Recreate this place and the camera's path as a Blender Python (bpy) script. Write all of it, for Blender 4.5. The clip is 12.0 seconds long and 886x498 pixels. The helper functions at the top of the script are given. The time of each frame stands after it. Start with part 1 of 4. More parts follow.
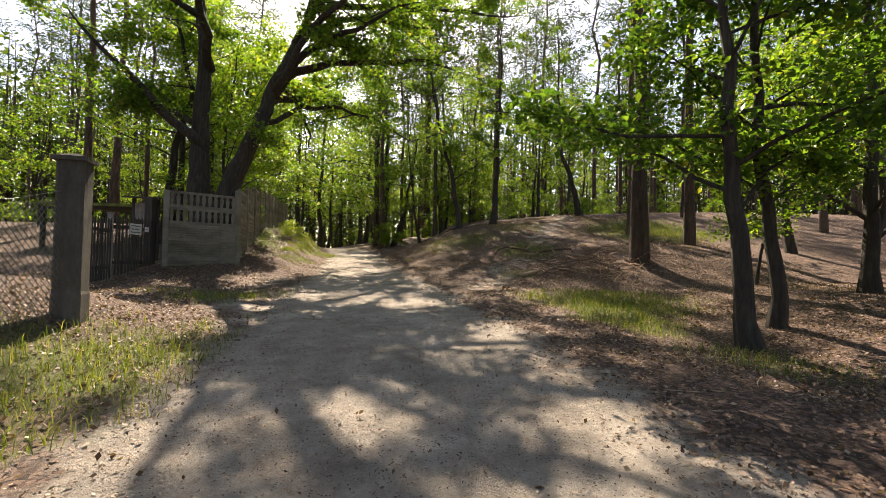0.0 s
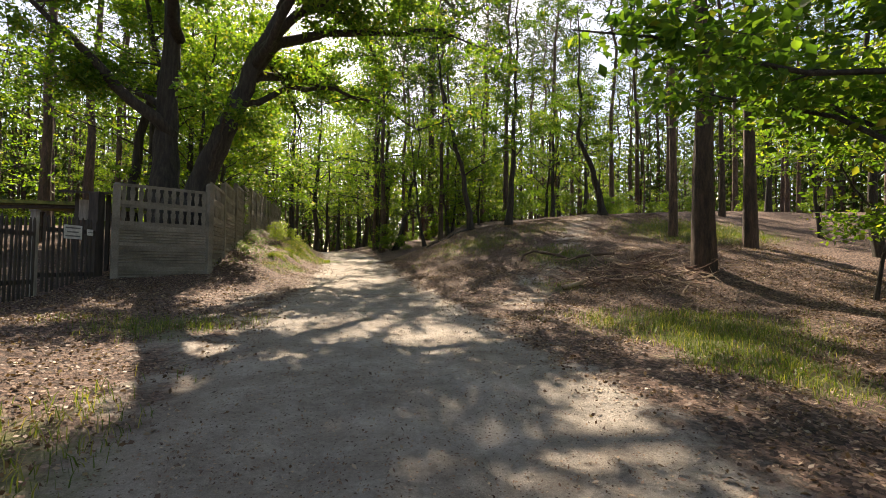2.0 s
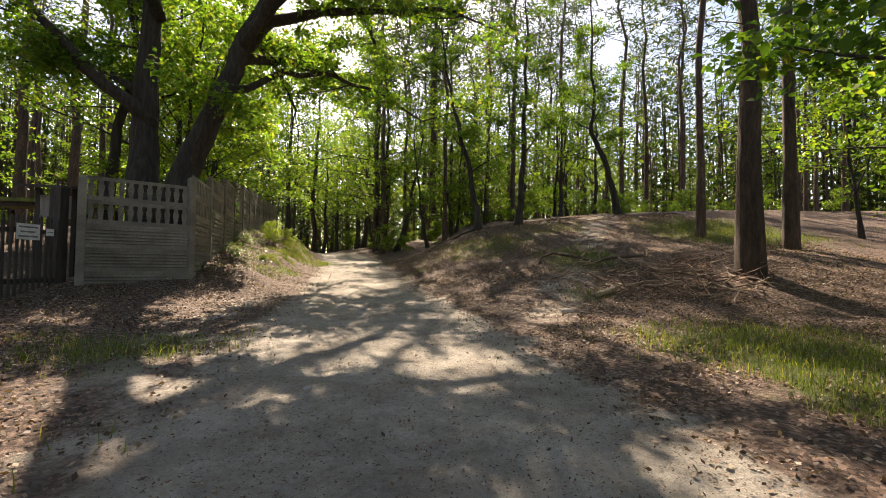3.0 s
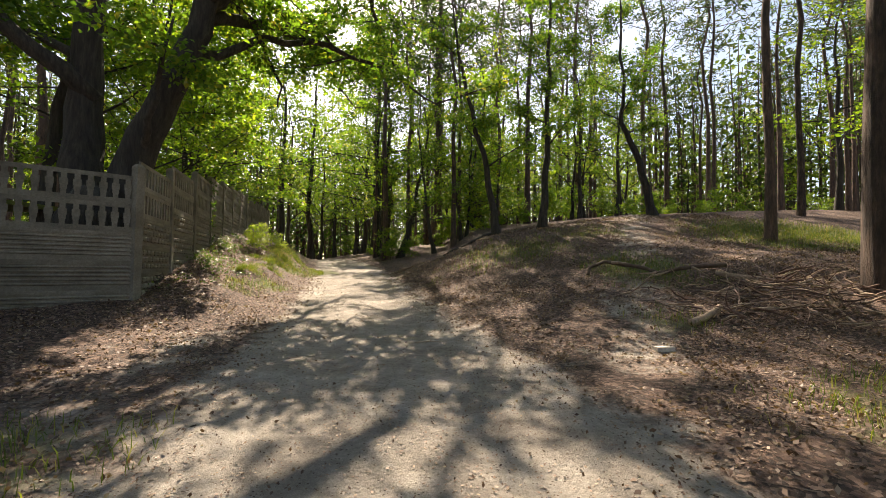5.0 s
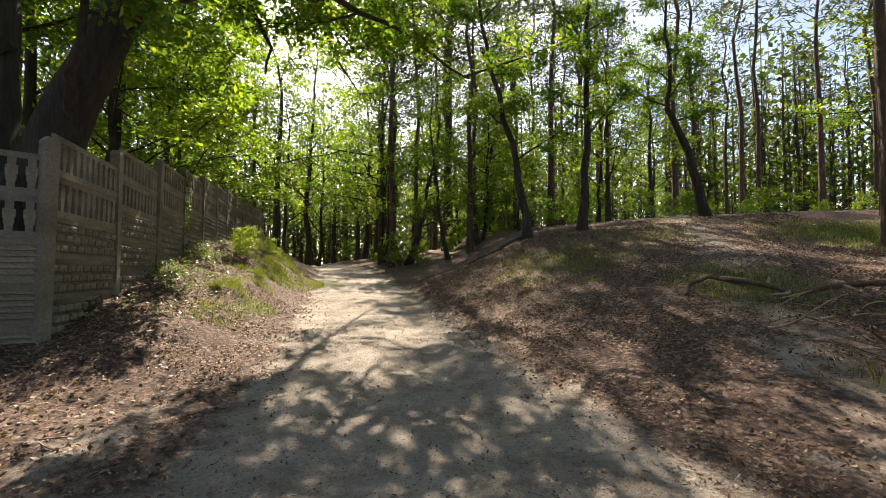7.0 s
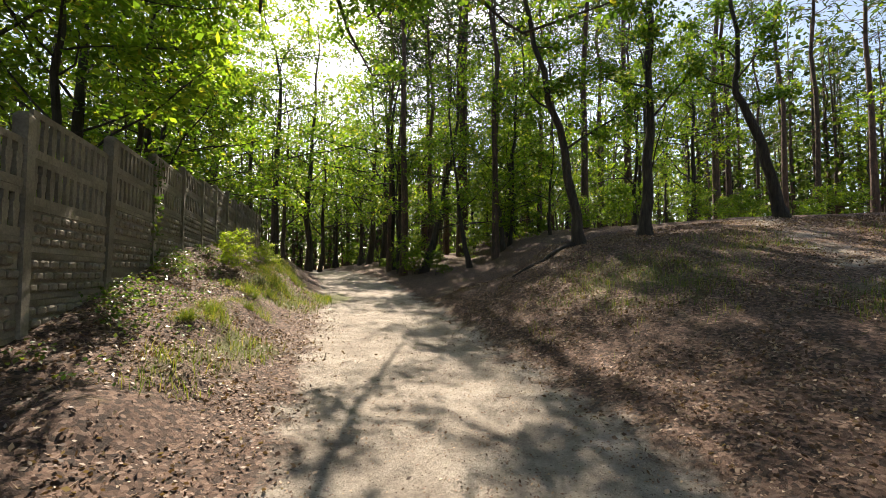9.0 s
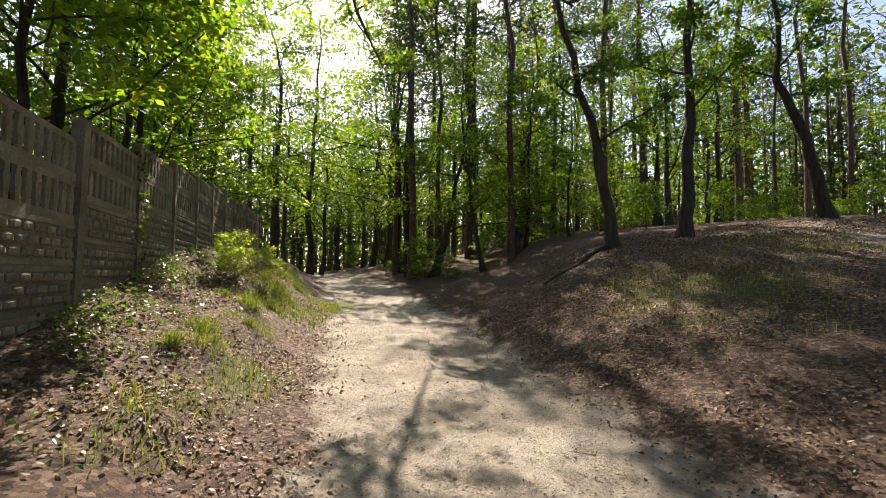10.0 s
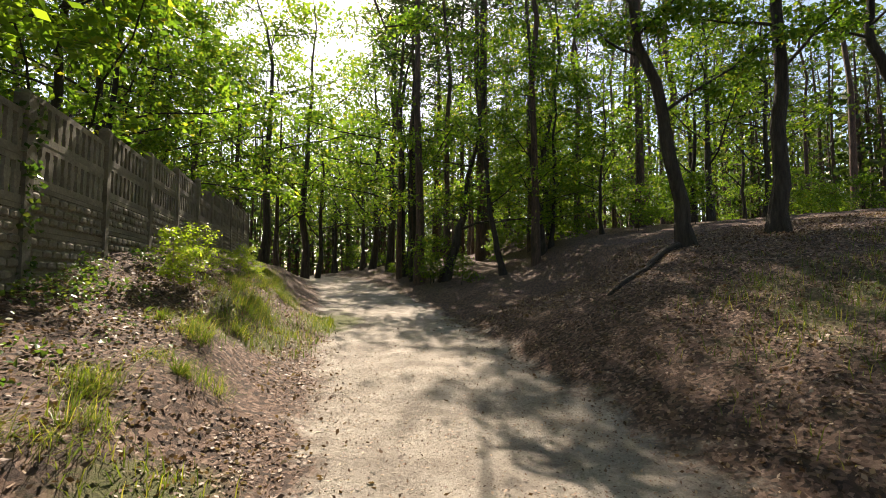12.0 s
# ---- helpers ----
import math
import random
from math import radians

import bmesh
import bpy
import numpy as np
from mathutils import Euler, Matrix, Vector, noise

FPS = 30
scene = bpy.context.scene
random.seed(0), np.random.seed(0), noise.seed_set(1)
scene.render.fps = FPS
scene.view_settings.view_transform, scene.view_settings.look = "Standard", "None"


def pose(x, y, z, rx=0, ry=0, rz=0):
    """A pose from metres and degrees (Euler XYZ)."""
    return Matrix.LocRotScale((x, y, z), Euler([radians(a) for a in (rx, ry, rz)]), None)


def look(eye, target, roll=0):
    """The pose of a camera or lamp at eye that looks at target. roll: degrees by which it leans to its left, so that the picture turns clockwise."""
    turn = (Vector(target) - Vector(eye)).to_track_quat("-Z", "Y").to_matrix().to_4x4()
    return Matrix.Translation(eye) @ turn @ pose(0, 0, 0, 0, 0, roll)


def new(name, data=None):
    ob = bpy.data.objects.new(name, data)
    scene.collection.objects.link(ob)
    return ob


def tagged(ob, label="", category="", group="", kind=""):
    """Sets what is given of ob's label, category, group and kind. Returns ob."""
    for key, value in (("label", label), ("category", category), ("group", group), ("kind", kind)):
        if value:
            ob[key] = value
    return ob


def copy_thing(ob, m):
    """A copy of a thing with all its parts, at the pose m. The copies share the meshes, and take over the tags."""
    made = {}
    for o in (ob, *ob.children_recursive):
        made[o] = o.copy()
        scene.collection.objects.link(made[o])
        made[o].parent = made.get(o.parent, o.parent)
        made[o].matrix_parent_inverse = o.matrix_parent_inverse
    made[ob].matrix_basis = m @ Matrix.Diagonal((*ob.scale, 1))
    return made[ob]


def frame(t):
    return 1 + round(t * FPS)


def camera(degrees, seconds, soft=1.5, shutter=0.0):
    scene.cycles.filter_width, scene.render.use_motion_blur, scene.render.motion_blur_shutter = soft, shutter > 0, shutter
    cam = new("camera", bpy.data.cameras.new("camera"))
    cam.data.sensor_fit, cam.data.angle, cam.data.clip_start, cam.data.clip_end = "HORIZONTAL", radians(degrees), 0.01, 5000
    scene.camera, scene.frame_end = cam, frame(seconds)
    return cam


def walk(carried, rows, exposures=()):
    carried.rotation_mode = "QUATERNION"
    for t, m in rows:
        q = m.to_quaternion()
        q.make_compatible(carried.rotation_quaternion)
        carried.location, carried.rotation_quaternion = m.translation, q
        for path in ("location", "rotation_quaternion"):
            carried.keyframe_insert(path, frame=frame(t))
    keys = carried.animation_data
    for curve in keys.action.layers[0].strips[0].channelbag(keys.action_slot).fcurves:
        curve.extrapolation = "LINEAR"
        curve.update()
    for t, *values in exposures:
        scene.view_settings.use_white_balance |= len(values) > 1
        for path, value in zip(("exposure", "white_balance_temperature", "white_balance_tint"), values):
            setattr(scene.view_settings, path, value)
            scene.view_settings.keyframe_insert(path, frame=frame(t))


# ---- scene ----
cam = camera(87.3, 12.0, soft=0.7)
METRES, EYE, TILT, LEAN, TURN = 16.8, 1.35, 0.0, 0.0, 0.0
ROWS = [
    (0.0, 0.0, 0.0, 0.0, -0.03, 1.54, -1.15),
    (0.5, -0.0096, 0.0435, 0.0018, -0.1, 1.61, -1.16),
    (1.0, -0.0165, 0.0822, 0.0049, -0.11, 1.67, -1.03),
    (1.5, -0.0248, 0.1266, 0.0071, -0.18, 1.72, -1.03),
    (2.0, -0.0323, 0.1664, 0.0091, -0.23, 1.85, -0.87),
    (2.5, -0.0405, 0.2112, 0.0114, -0.33, 1.86, -0.88),
    (3.0, -0.0507, 0.2497, 0.0133, -0.39, 1.93, -0.83),
    (5.0, -0.0825, 0.412, 0.0235, -0.58, 2.48, -0.61),
    (5.5, -0.0897, 0.4547, 0.025, -0.62, 2.52, -0.57),
    (6.0, -0.1019, 0.4957, 0.0286, -0.68, 2.69, -0.55),
    (6.5, -0.1128, 0.5401, 0.0315, -0.73, 2.75, -0.58),
    (7.0, -0.1285, 0.5773, 0.0378, -0.79, 2.9, -0.44),
    (9.0, -0.1841, 0.7378, 0.0543, -1.0, 3.23, -0.44),
    (9.5, -0.1983, 0.775, 0.0597, -1.04, 3.24, -0.44),
    (10.0, -0.2136, 0.8094, 0.0617, -1.12, 3.37, -0.45),
    (10.5, -0.2219, 0.8461, 0.0585, -1.17, 3.4, -0.35),
    (11.0, -0.2326, 0.8853, 0.0615, -1.2, 3.41, -0.31),
    (11.5, -0.2364, 0.9237, 0.0654, -1.23, 3.39, -0.12),
    (12.0, -0.2406, 0.9622, 0.0687, -1.27, 3.52, -0.12),
]
walk(cam, [(t, pose(0, 0, EYE, TILT, LEAN, TURN) @ pose(METRES * x, METRES * y, METRES * z, 90 + pitch, roll, yaw)) for t, x, y, z, yaw, pitch, roll in ROWS],
     exposures=[(0.0, 1.53, 7600, 16), (6.0, 1.56, 7450, 15), (9.0, 1.48, 7150, 15), (12.0, 1.46, 7150, 15)])

# ---- light ----
SUN_AZ, SUN_EL = 12.0, 44.0            # degrees left of straight ahead, above the horizon
world = bpy.data.worlds.new("sky")
scene.world = world
world.use_nodes = True
wn = world.node_tree.nodes
sky = wn.new("ShaderNodeTexSky")
sky.sky_type = "NISHITA"
sky.sun_disc = False
sky.sun_elevation = radians(SUN_EL)
sky.sun_rotation = radians(-SUN_AZ)
sky.air_density, sky.dust_density = 1.0, 1.2
world.node_tree.links.new(sky.outputs[0], wn["Background"].inputs[0])
wn["Background"].inputs[1].default_value = 0.085
sun = new("sun", bpy.data.lights.new("sun", "SUN"))
sun.data.energy, sun.data.angle, sun.data.color = 5.0, radians(0.53), (1.0, 0.93, 0.8)
az, el = radians(SUN_AZ), radians(SUN_EL)
SUN_DIR = Vector((-math.sin(az) * math.cos(el), math.cos(az) * math.cos(el), math.sin(el)))
sun.matrix_world = look((0, 0, 30), Vector((0, 0, 30)) - SUN_DIR)


# ---- materials ----
def mat(name):
    m = bpy.data.materials.new(name)
    m.use_nodes = True
    nt = m.node_tree
    return m, nt, nt.nodes, nt.links, nt.nodes["Principled BSDF"]


def noise_node(nt, scale, detail=6.0, rough=0.6, coord="Object", stretch=None, distort=0.0):
    tc = nt.nodes.new("ShaderNodeTexCoord")
    out = tc.outputs[coord]
    if stretch:
        mp = nt.nodes.new("ShaderNodeMapping")
        mp.inputs["Scale"].default_value = stretch
        nt.links.new(out, mp.inputs["Vector"])
        out = mp.outputs[0]
    n = nt.nodes.new("ShaderNodeTexNoise")
    n.inputs["Scale"].default_value = scale
    n.inputs["Detail"].default_value = detail
    n.inputs["Roughness"].default_value = rough
    n.inputs["Distortion"].default_value = distort
    nt.links.new(out, n.inputs["Vector"])
    return n


def ramp(nt, fac, stops):
    r = nt.nodes.new("ShaderNodeValToRGB")
    while len(r.color_ramp.elements) < len(stops):
        r.color_ramp.elements.new(0.5)
    for e, (p, c) in zip(r.color_ramp.elements, stops):
        e.position, e.color = p, (*c, 1)
    nt.links.new(fac, r.inputs[0])
    return r.outputs[0]


def mix(nt, fac, a, b, blend="MIX"):
    m = nt.nodes.new("ShaderNodeMix")
    m.data_type, m.blend_type = "RGBA", blend
    for sock, v in ((m.inputs[0], fac), (m.inputs[6], a), (m.inputs[7], b)):
        if hasattr(v, "is_linked"):
            nt.links.new(v, sock)
        elif isinstance(v, (int, float)):
            sock.default_value = v
        else:
            sock.default_value = (*v, 1)
    return m.outputs[2]


def bump(nt, bsdf, height, strength, dist):
    b = nt.nodes.new("ShaderNodeBump")
    b.inputs["Strength"].default_value, b.inputs["Distance"].default_value = strength, dist
    nt.links.new(height, b.inputs["Height"])
    nt.links.new(b.outputs[0], bsdf.inputs["Normal"])


def surface(name, stops, scale=3.0, fine=40.0, rough=0.9, stretch=None, bump_d=0.01, strength=0.6, vary=0.25, metal=0.0):
    """A rough surface with colour varied at two scales, fine relief and a shift from object to object."""
    m, nt, nodes, links, bs = mat(name)
    big = noise_node(nt, scale, stretch=stretch)
    small = noise_node(nt, fine, 8.0, 0.7, stretch=stretch)
    col = ramp(nt, big.outputs[0], stops)
    dark = ramp(nt, small.outputs[0], [(0.3, (0.55, 0.55, 0.55)), (0.7, (1.25, 1.25, 1.25))])
    col = mix(nt, 0.75, col, dark, "MULTIPLY")
    if vary:
        oi = nodes.new("ShaderNodeObjectInfo")
        tone = ramp(nt, oi.outputs["Random"], [(0.0, (1 - vary,) * 3), (1.0, (1 + vary,) * 3)])
        col = mix(nt, 1.0, col, tone, "MULTIPLY")
    links.new(col, bs.inputs["Base Color"])
    bs.inputs["Roughness"].default_value, bs.inputs["Metallic"].default_value = rough, metal
    bump(nt, bs, small.outputs[0], strength, bump_d)
    return m


def leaf_material(name, stops, translucent=0.5, rough=0.45):
    """Thin leaves that let the sun through, each one a little different."""
    m, nt, nodes, links, bs = mat(name)
    geo = nodes.new("ShaderNodeNewGeometry")
    oi = nodes.new("ShaderNodeObjectInfo")
    col = ramp(nt, geo.outputs["Random Per Island"], stops)
    tone = ramp(nt, oi.outputs["Random"], [(0.0, (0.75, 0.8, 0.75)), (1.0, (1.2, 1.12, 1.0))])
    col = mix(nt, 1.0, col, tone, "MULTIPLY")
    links.new(col, bs.inputs["Base Color"])
    bs.inputs["Roughness"].default_value = rough
    bs.inputs["Specular IOR Level"].default_value = 0.35
    tr = nodes.new("ShaderNodeBsdfTranslucent")
    links.new(mix(nt, 1.0, col, (2.25, 2.3, 0.85), "MULTIPLY"), tr.inputs["Color"])
    mx = nodes.new("ShaderNodeMixShader")
    mx.inputs[0].default_value = translucent
    links.new(bs.outputs[0], mx.inputs[1])
    links.new(tr.outputs[0], mx.inputs[2])
    links.new(mx.outputs[0], nodes["Material Output"].inputs[0])
    return m


LEAF_OAK = leaf_material("oak_leaf", [(0.0, (0.04, 0.09, 0.02)), (0.5, (0.075, 0.145, 0.026)), (0.9, (0.12, 0.185, 0.034)), (1.0, (0.22, 0.21, 0.045))], 0.55)
LEAF_YOUNG = leaf_material("young_leaf", [(0.0, (0.055, 0.11, 0.02)), (0.5, (0.095, 0.165, 0.026)), (0.9, (0.145, 0.21, 0.034)), (1.0, (0.25, 0.235, 0.05))], 0.58)
LEAF_BRAMBLE = leaf_material("bramble_leaf", [(0.0, (0.03, 0.07, 0.02)), (0.6, (0.06, 0.11, 0.03)), (1.0, (0.12, 0.15, 0.05))], 0.35, 0.3)
LEAF_WEED = leaf_material("weed_leaf", [(0.0, (0.12, 0.18, 0.025)), (0.6, (0.19, 0.26, 0.04)), (1.0, (0.28, 0.31, 0.07))], 0.55)
LEAF_FAR = leaf_material("distant_leaf", [(0.0, (0.025, 0.045, 0.016)), (0.6, (0.055, 0.09, 0.026)), (1.0, (0.11, 0.14, 0.04))], 0.42)
NEEDLE = leaf_material("pine_needle", [(0.0, (0.025, 0.05, 0.02)), (0.6, (0.04, 0.075, 0.03)), (1.0, (0.09, 0.10, 0.04))], 0.25)
GRASS = leaf_material("grass_blade", [(0.0, (0.04, 0.07, 0.014)), (0.5, (0.08, 0.12, 0.022)), (0.8, (0.14, 0.16, 0.04)), (1.0, (0.28, 0.25, 0.11))], 0.35)
LITTER = leaf_material("fallen_leaf", [(0.0, (0.055, 0.032, 0.024)), (0.4, (0.13, 0.075, 0.056)), (0.75, (0.23, 0.148, 0.115)), (1.0, (0.4, 0.31, 0.25))], 0.1, 0.6)
BARK_OAK = surface("oak_bark", [(0.3, (0.028, 0.023, 0.019)), (0.55, (0.06, 0.05, 0.04)), (0.8, (0.105, 0.095, 0.072))], 2.5, 9.0, 0.95, (5, 5, 0.8), 0.05, 1.0, 0.2)
BARK_PINE = surface("pine_bark", [(0.3, (0.045, 0.034, 0.028)), (0.55, (0.11, 0.072, 0.053)), (0.8, (0.21, 0.13, 0.09))], 2.0, 8.0, 0.95, (4, 4, 0.9), 0.05, 1.0, 0.25)
BARK_DEAD = surface("dead_wood", [(0.3, (0.27, 0.185, 0.125)), (0.6, (0.45, 0.33, 0.235)), (0.85, (0.6, 0.48, 0.37))], 3.0, 14.0, 0.9, (4, 4, 4), 0.01, 0.8, 0.2)
BARK_BROWN = surface("brown_branch_bark", [(0.3, (0.08, 0.052, 0.036)), (0.6, (0.17, 0.115, 0.08)), (0.85, (0.3, 0.22, 0.16))], 3.0, 14.0, 0.9, (4, 4, 4), 0.012, 0.9, 0.2)
BRUSH = surface("brushwood_bark", [(0.3, (0.10, 0.06, 0.045)), (0.6, (0.2, 0.125, 0.095)), (0.85, (0.32, 0.23, 0.18))], 3.0, 14.0, 0.9, (4, 4, 4), 0.01, 0.8, 0.35)
CONCRETE = surface("weathered_concrete", [(0.3, (0.11, 0.096, 0.068)), (0.5, (0.215, 0.19, 0.145)), (0.75, (0.32, 0.29, 0.23))], 1.3, 30.0, 0.92, None, 0.006, 0.5, 0.16)
# concrete in a darker tone, for the square post at the wire fence
CONCRETE_DARK = surface("dark_concrete", [(0.3, (0.05, 0.045, 0.036)), (0.55, (0.10, 0.088, 0.072)), (0.8, (0.17, 0.155, 0.125))], 2.0, 25.0, 0.92, (1, 1, 0.4), 0.01, 0.7, 0.05)
WOOD_DARK = surface("dark_stained_wood", [(0.3, (0.035, 0.028, 0.023)), (0.7, (0.09, 0.072, 0.058))], 4.0, 20.0, 0.8, (3, 3, 0.4), 0.004, 0.5, 0.3)
WOOD_PALE = surface("weathered_wood", [(0.3, (0.16, 0.14, 0.12)), (0.7, (0.34, 0.31, 0.27))], 4.0, 20.0, 0.85, (3, 3, 0.4), 0.004, 0.5, 0.2)
IRON = surface("rusty_iron", [(0.3, (0.05, 0.045, 0.04)), (0.6, (0.11, 0.085, 0.065)), (0.8, (0.17, 0.10, 0.06))], 5.0, 60.0, 0.65, None, 0.002, 0.4, 0.2, 0.5)
WIRE = surface("galvanised_wire", [(0.3, (0.2, 0.2, 0.19)), (0.7, (0.35, 0.35, 0.33))], 5.0, 60.0, 0.5, None, 0.001, 0.2, 0.1, 0.7)
PLATE = surface("white_enamel_plate", [(0.3, (0.6, 0.59, 0.56)), (0.7, (0.78, 0.77, 0.74))], 6.0, 50.0, 0.4, None, 0.001, 0.2, 0.05)
INK = surface("faded_print", [(0.3, (0.12, 0.12, 0.13)), (0.7, (0.22, 0.21, 0.21))], 8.0, 50.0, 0.6, None, 0.001, 0.1, 0.1)
MOSS = surface("mossy_felt", [(0.3, (0.06, 0.075, 0.02)), (0.55, (0.16, 0.17, 0.035)), (0.8, (0.26, 0.24, 0.06))], 4.0, 50.0, 0.95, None, 0.02, 0.8, 0.1)
BRICK = surface("pale_brick", [(0.3, (0.38, 0.33, 0.27)), (0.7, (0.55, 0.5, 0.44))], 8.0, 60.0, 0.9, None, 0.004, 0.5, 0.1)
STONE = surface("field_stone", [(0.3, (0.25, 0.23, 0.2)), (0.7, (0.5, 0.47, 0.42))], 6.0, 40.0, 0.9, None, 0.006, 0.6, 0.25)


def ground_material():
    m, nt, nodes, links, bs = mat("forest_ground")
    def attr(n):
        a = nodes.new("ShaderNodeAttribute")
        a.attribute_name = n
        return a.outputs["Fac"]
    def math_node(op, a, b):
        q = nodes.new("ShaderNodeMath")
        q.operation = op
        q.use_clamp = op != "MULTIPLY_ADD"
        for s, v in zip(q.inputs, (a, b)):
            if hasattr(v, "is_linked"):
                links.new(v, s)
            else:
                s.default_value = v
        return q.outputs[0]
    mid = noise_node(nt, 1.6, 10.0, 0.72)
    fine = noise_node(nt, 26.0, 8.0, 0.75)
    grit = noise_node(nt, 120.0, 4.0, 0.7)
    sand = ramp(nt, mid.outputs[0], [(0.3, (0.2, 0.167, 0.138)), (0.48, (0.34, 0.298, 0.25)), (0.7, (0.53, 0.48, 0.415))])
    sand = mix(nt, 0.7, sand, ramp(nt, fine.outputs[0], [(0.3, (0.6, 0.58, 0.56)), (0.65, (1.15, 1.15, 1.15))]), "MULTIPLY")
    crumb = nodes.new("ShaderNodeTexVoronoi")
    crumb.inputs["Scale"].default_value = 42.0
    tc0 = nodes.new("ShaderNodeTexCoord")
    links.new(tc0.outputs["Object"], crumb.inputs["Vector"])
    csep = nodes.new("ShaderNodeSeparateColor")
    links.new(crumb.outputs["Color"], csep.inputs[0])
    near = math_node("LESS_THAN", crumb.outputs["Distance"], 0.28)
    rare = math_node("GREATER_THAN", csep.outputs[0], 0.76)
    sand = mix(nt, math_node("MULTIPLY", near, rare), sand, ramp(nt, csep.outputs[1], [(0.0, (0.06, 0.04, 0.028)), (1.0, (0.22, 0.16, 0.11))]))
    sand = mix(nt, 0.8, sand, ramp(nt, grit.outputs[0], [(0.3, (0.62, 0.6, 0.58)), (0.68, (1.15, 1.15, 1.15))]), "MULTIPLY")
    vor = nodes.new("ShaderNodeTexVoronoi")
    tc = nodes.new("ShaderNodeTexCoord")
    links.new(tc.outputs["Object"], vor.inputs["Vector"])
    vor.inputs["Scale"].default_value = 28.0
    sep = nodes.new("ShaderNodeSeparateColor")
    links.new(vor.outputs["Color"], sep.inputs[0])
    soil = ramp(nt, sep.outputs[0], [(0.0, (0.035, 0.022, 0.016)), (0.4, (0.09, 0.053, 0.038)), (0.75, (0.17, 0.103, 0.074)), (1.0, (0.28, 0.19, 0.145))])
    soil = mix(nt, 0.6, soil, ramp(nt, fine.outputs[0], [(0.3, (0.5, 0.5, 0.5)), (0.7, (1.3, 1.25, 1.2))]), "MULTIPLY")
    moss = ramp(nt, fine.outputs[0], [(0.3, (0.05, 0.055, 0.018)), (0.55, (0.11, 0.12, 0.03)), (0.75, (0.2, 0.18, 0.07))])
    wob = math_node("SUBTRACT", fine.outputs[0], 0.5)
    wob2 = nodes.new("ShaderNodeMath")
    wob2.operation = "SUBTRACT"
    links.new(mid.outputs[0], wob2.inputs[0])
    wob2.inputs[1].default_value = 0.5
    def mask(n):
        s = nodes.new("ShaderNodeMath")
        s.operation = "MULTIPLY_ADD"
        links.new(wob2.outputs[0], s.inputs[0])
        s.inputs[1].default_value = 1.6
        links.new(attr(n), s.inputs[2])
        r = nodes.new("ShaderNodeMapRange")
        r.interpolation_type = "SMOOTHSTEP"
        r.inputs[1].default_value, r.inputs[2].default_value = 0.3, 0.75
        links.new(s.outputs[0], r.inputs[0])
        return r.outputs[0]
    col = mix(nt, mask("sand"), soil, sand)
    col = mix(nt, mask("moss"), col, moss)
    links.new(col, bs.inputs["Base Color"])
    bs.inputs["Roughness"].default_value = 0.95
    hgt = mix(nt, 0.35, fine.outputs[0], grit.outputs[0])
    bump(nt, bs, hgt, 1.0, 0.05)
    return m


GROUND = ground_material()


# ---- builders ----
class Geo:
    """Vertices and faces gathered for one mesh."""

    def __init__(self):
        self.v, self.f = [], []

    def tube(self, pts, radii, sides=8, cap=True, wob=0.0, rnd=None):
        base = len(self.v)
        pts = [Vector(p) for p in pts]
        side = Vector((1, 0, 0))
        for i, p in enumerate(pts):
            d = (pts[min(i + 1, len(pts) - 1)] - pts[max(i - 1, 0)]).normalized()
            u = side - d * side.dot(d)
            if u.length < 0.1:
                u = Vector((0, 1, 0)) - d * d.y
            u.normalize()
            side = u
            w = d.cross(u)
            for k in range(sides):
                a = 2 * math.pi * k / sides
                r = radii[i] * (1 + (rnd.uniform(-wob, wob) if rnd else 0))
                self.v.append(p + (u * math.cos(a) + w * math.sin(a)) * r)
        for i in range(len(pts) - 1):
            for k in range(sides):
                a, b = base + i * sides + k, base + i * sides + (k + 1) % sides
                self.f.append((a, b, b + sides, a + sides))
        if cap:
            self.f.append(tuple(base + k for k in reversed(range(sides))))
            e = base + (len(pts) - 1) * sides
            self.f.append(tuple(e + k for k in range(sides)))
        return self

    def box(self, x0, x1, y0, y1, z0, z1, m=None, bev=0.0):
        """A box; bev slopes its four long +y edges in, so that the front is smaller than the back."""
        base = len(self.v)
        b = bev
        pts = [(x0, y0, z0), (x1, y0, z0), (x1, y0, z1), (x0, y0, z1), (x0 + b, y1, z0 + b), (x1 - b, y1, z0 + b), (x1 - b, y1, z1 - b), (x0 + b, y1, z1 - b)]
        self.v += [m @ Vector(p) if m else Vector(p) for p in pts]
        for q in ((0, 1, 2, 3), (7, 6, 5, 4), (0, 4, 5, 1), (1, 5, 6, 2), (2, 6, 7, 3), (3, 7, 4, 0)):
            self.f.append(tuple(base + i for i in q))
        return self

    def mesh(self, name, material, smooth=False):
        me = bpy.data.meshes.new(name)
        me.from_pydata([tuple(v) for v in self.v], [], self.f)
        me.materials.append(material)
        if smooth:
            me.polygons.foreach_set("use_smooth", [True] * len(me.polygons))
        me.update()
        return me


def mesh_np(name, verts, quads, material, smooth=False):
    me = bpy.data.meshes.new(name)
    me.vertices.add(len(verts))
    me.vertices.foreach_set("co", np.asarray(verts, np.float32).ravel())
    me.loops.add(quads.size)
    me.loops.foreach_set("vertex_index", quads.astype(np.int32).ravel())
    me.polygons.add(len(quads))
    me.polygons.foreach_set("loop_start", np.arange(0, quads.size, quads.shape[1], dtype=np.int32))
    if smooth:
        me.polygons.foreach_set("use_smooth", np.ones(len(quads), bool))
    me.materials.append(material)
    me.update(calc_edges=True)
    me.validate()
    return me


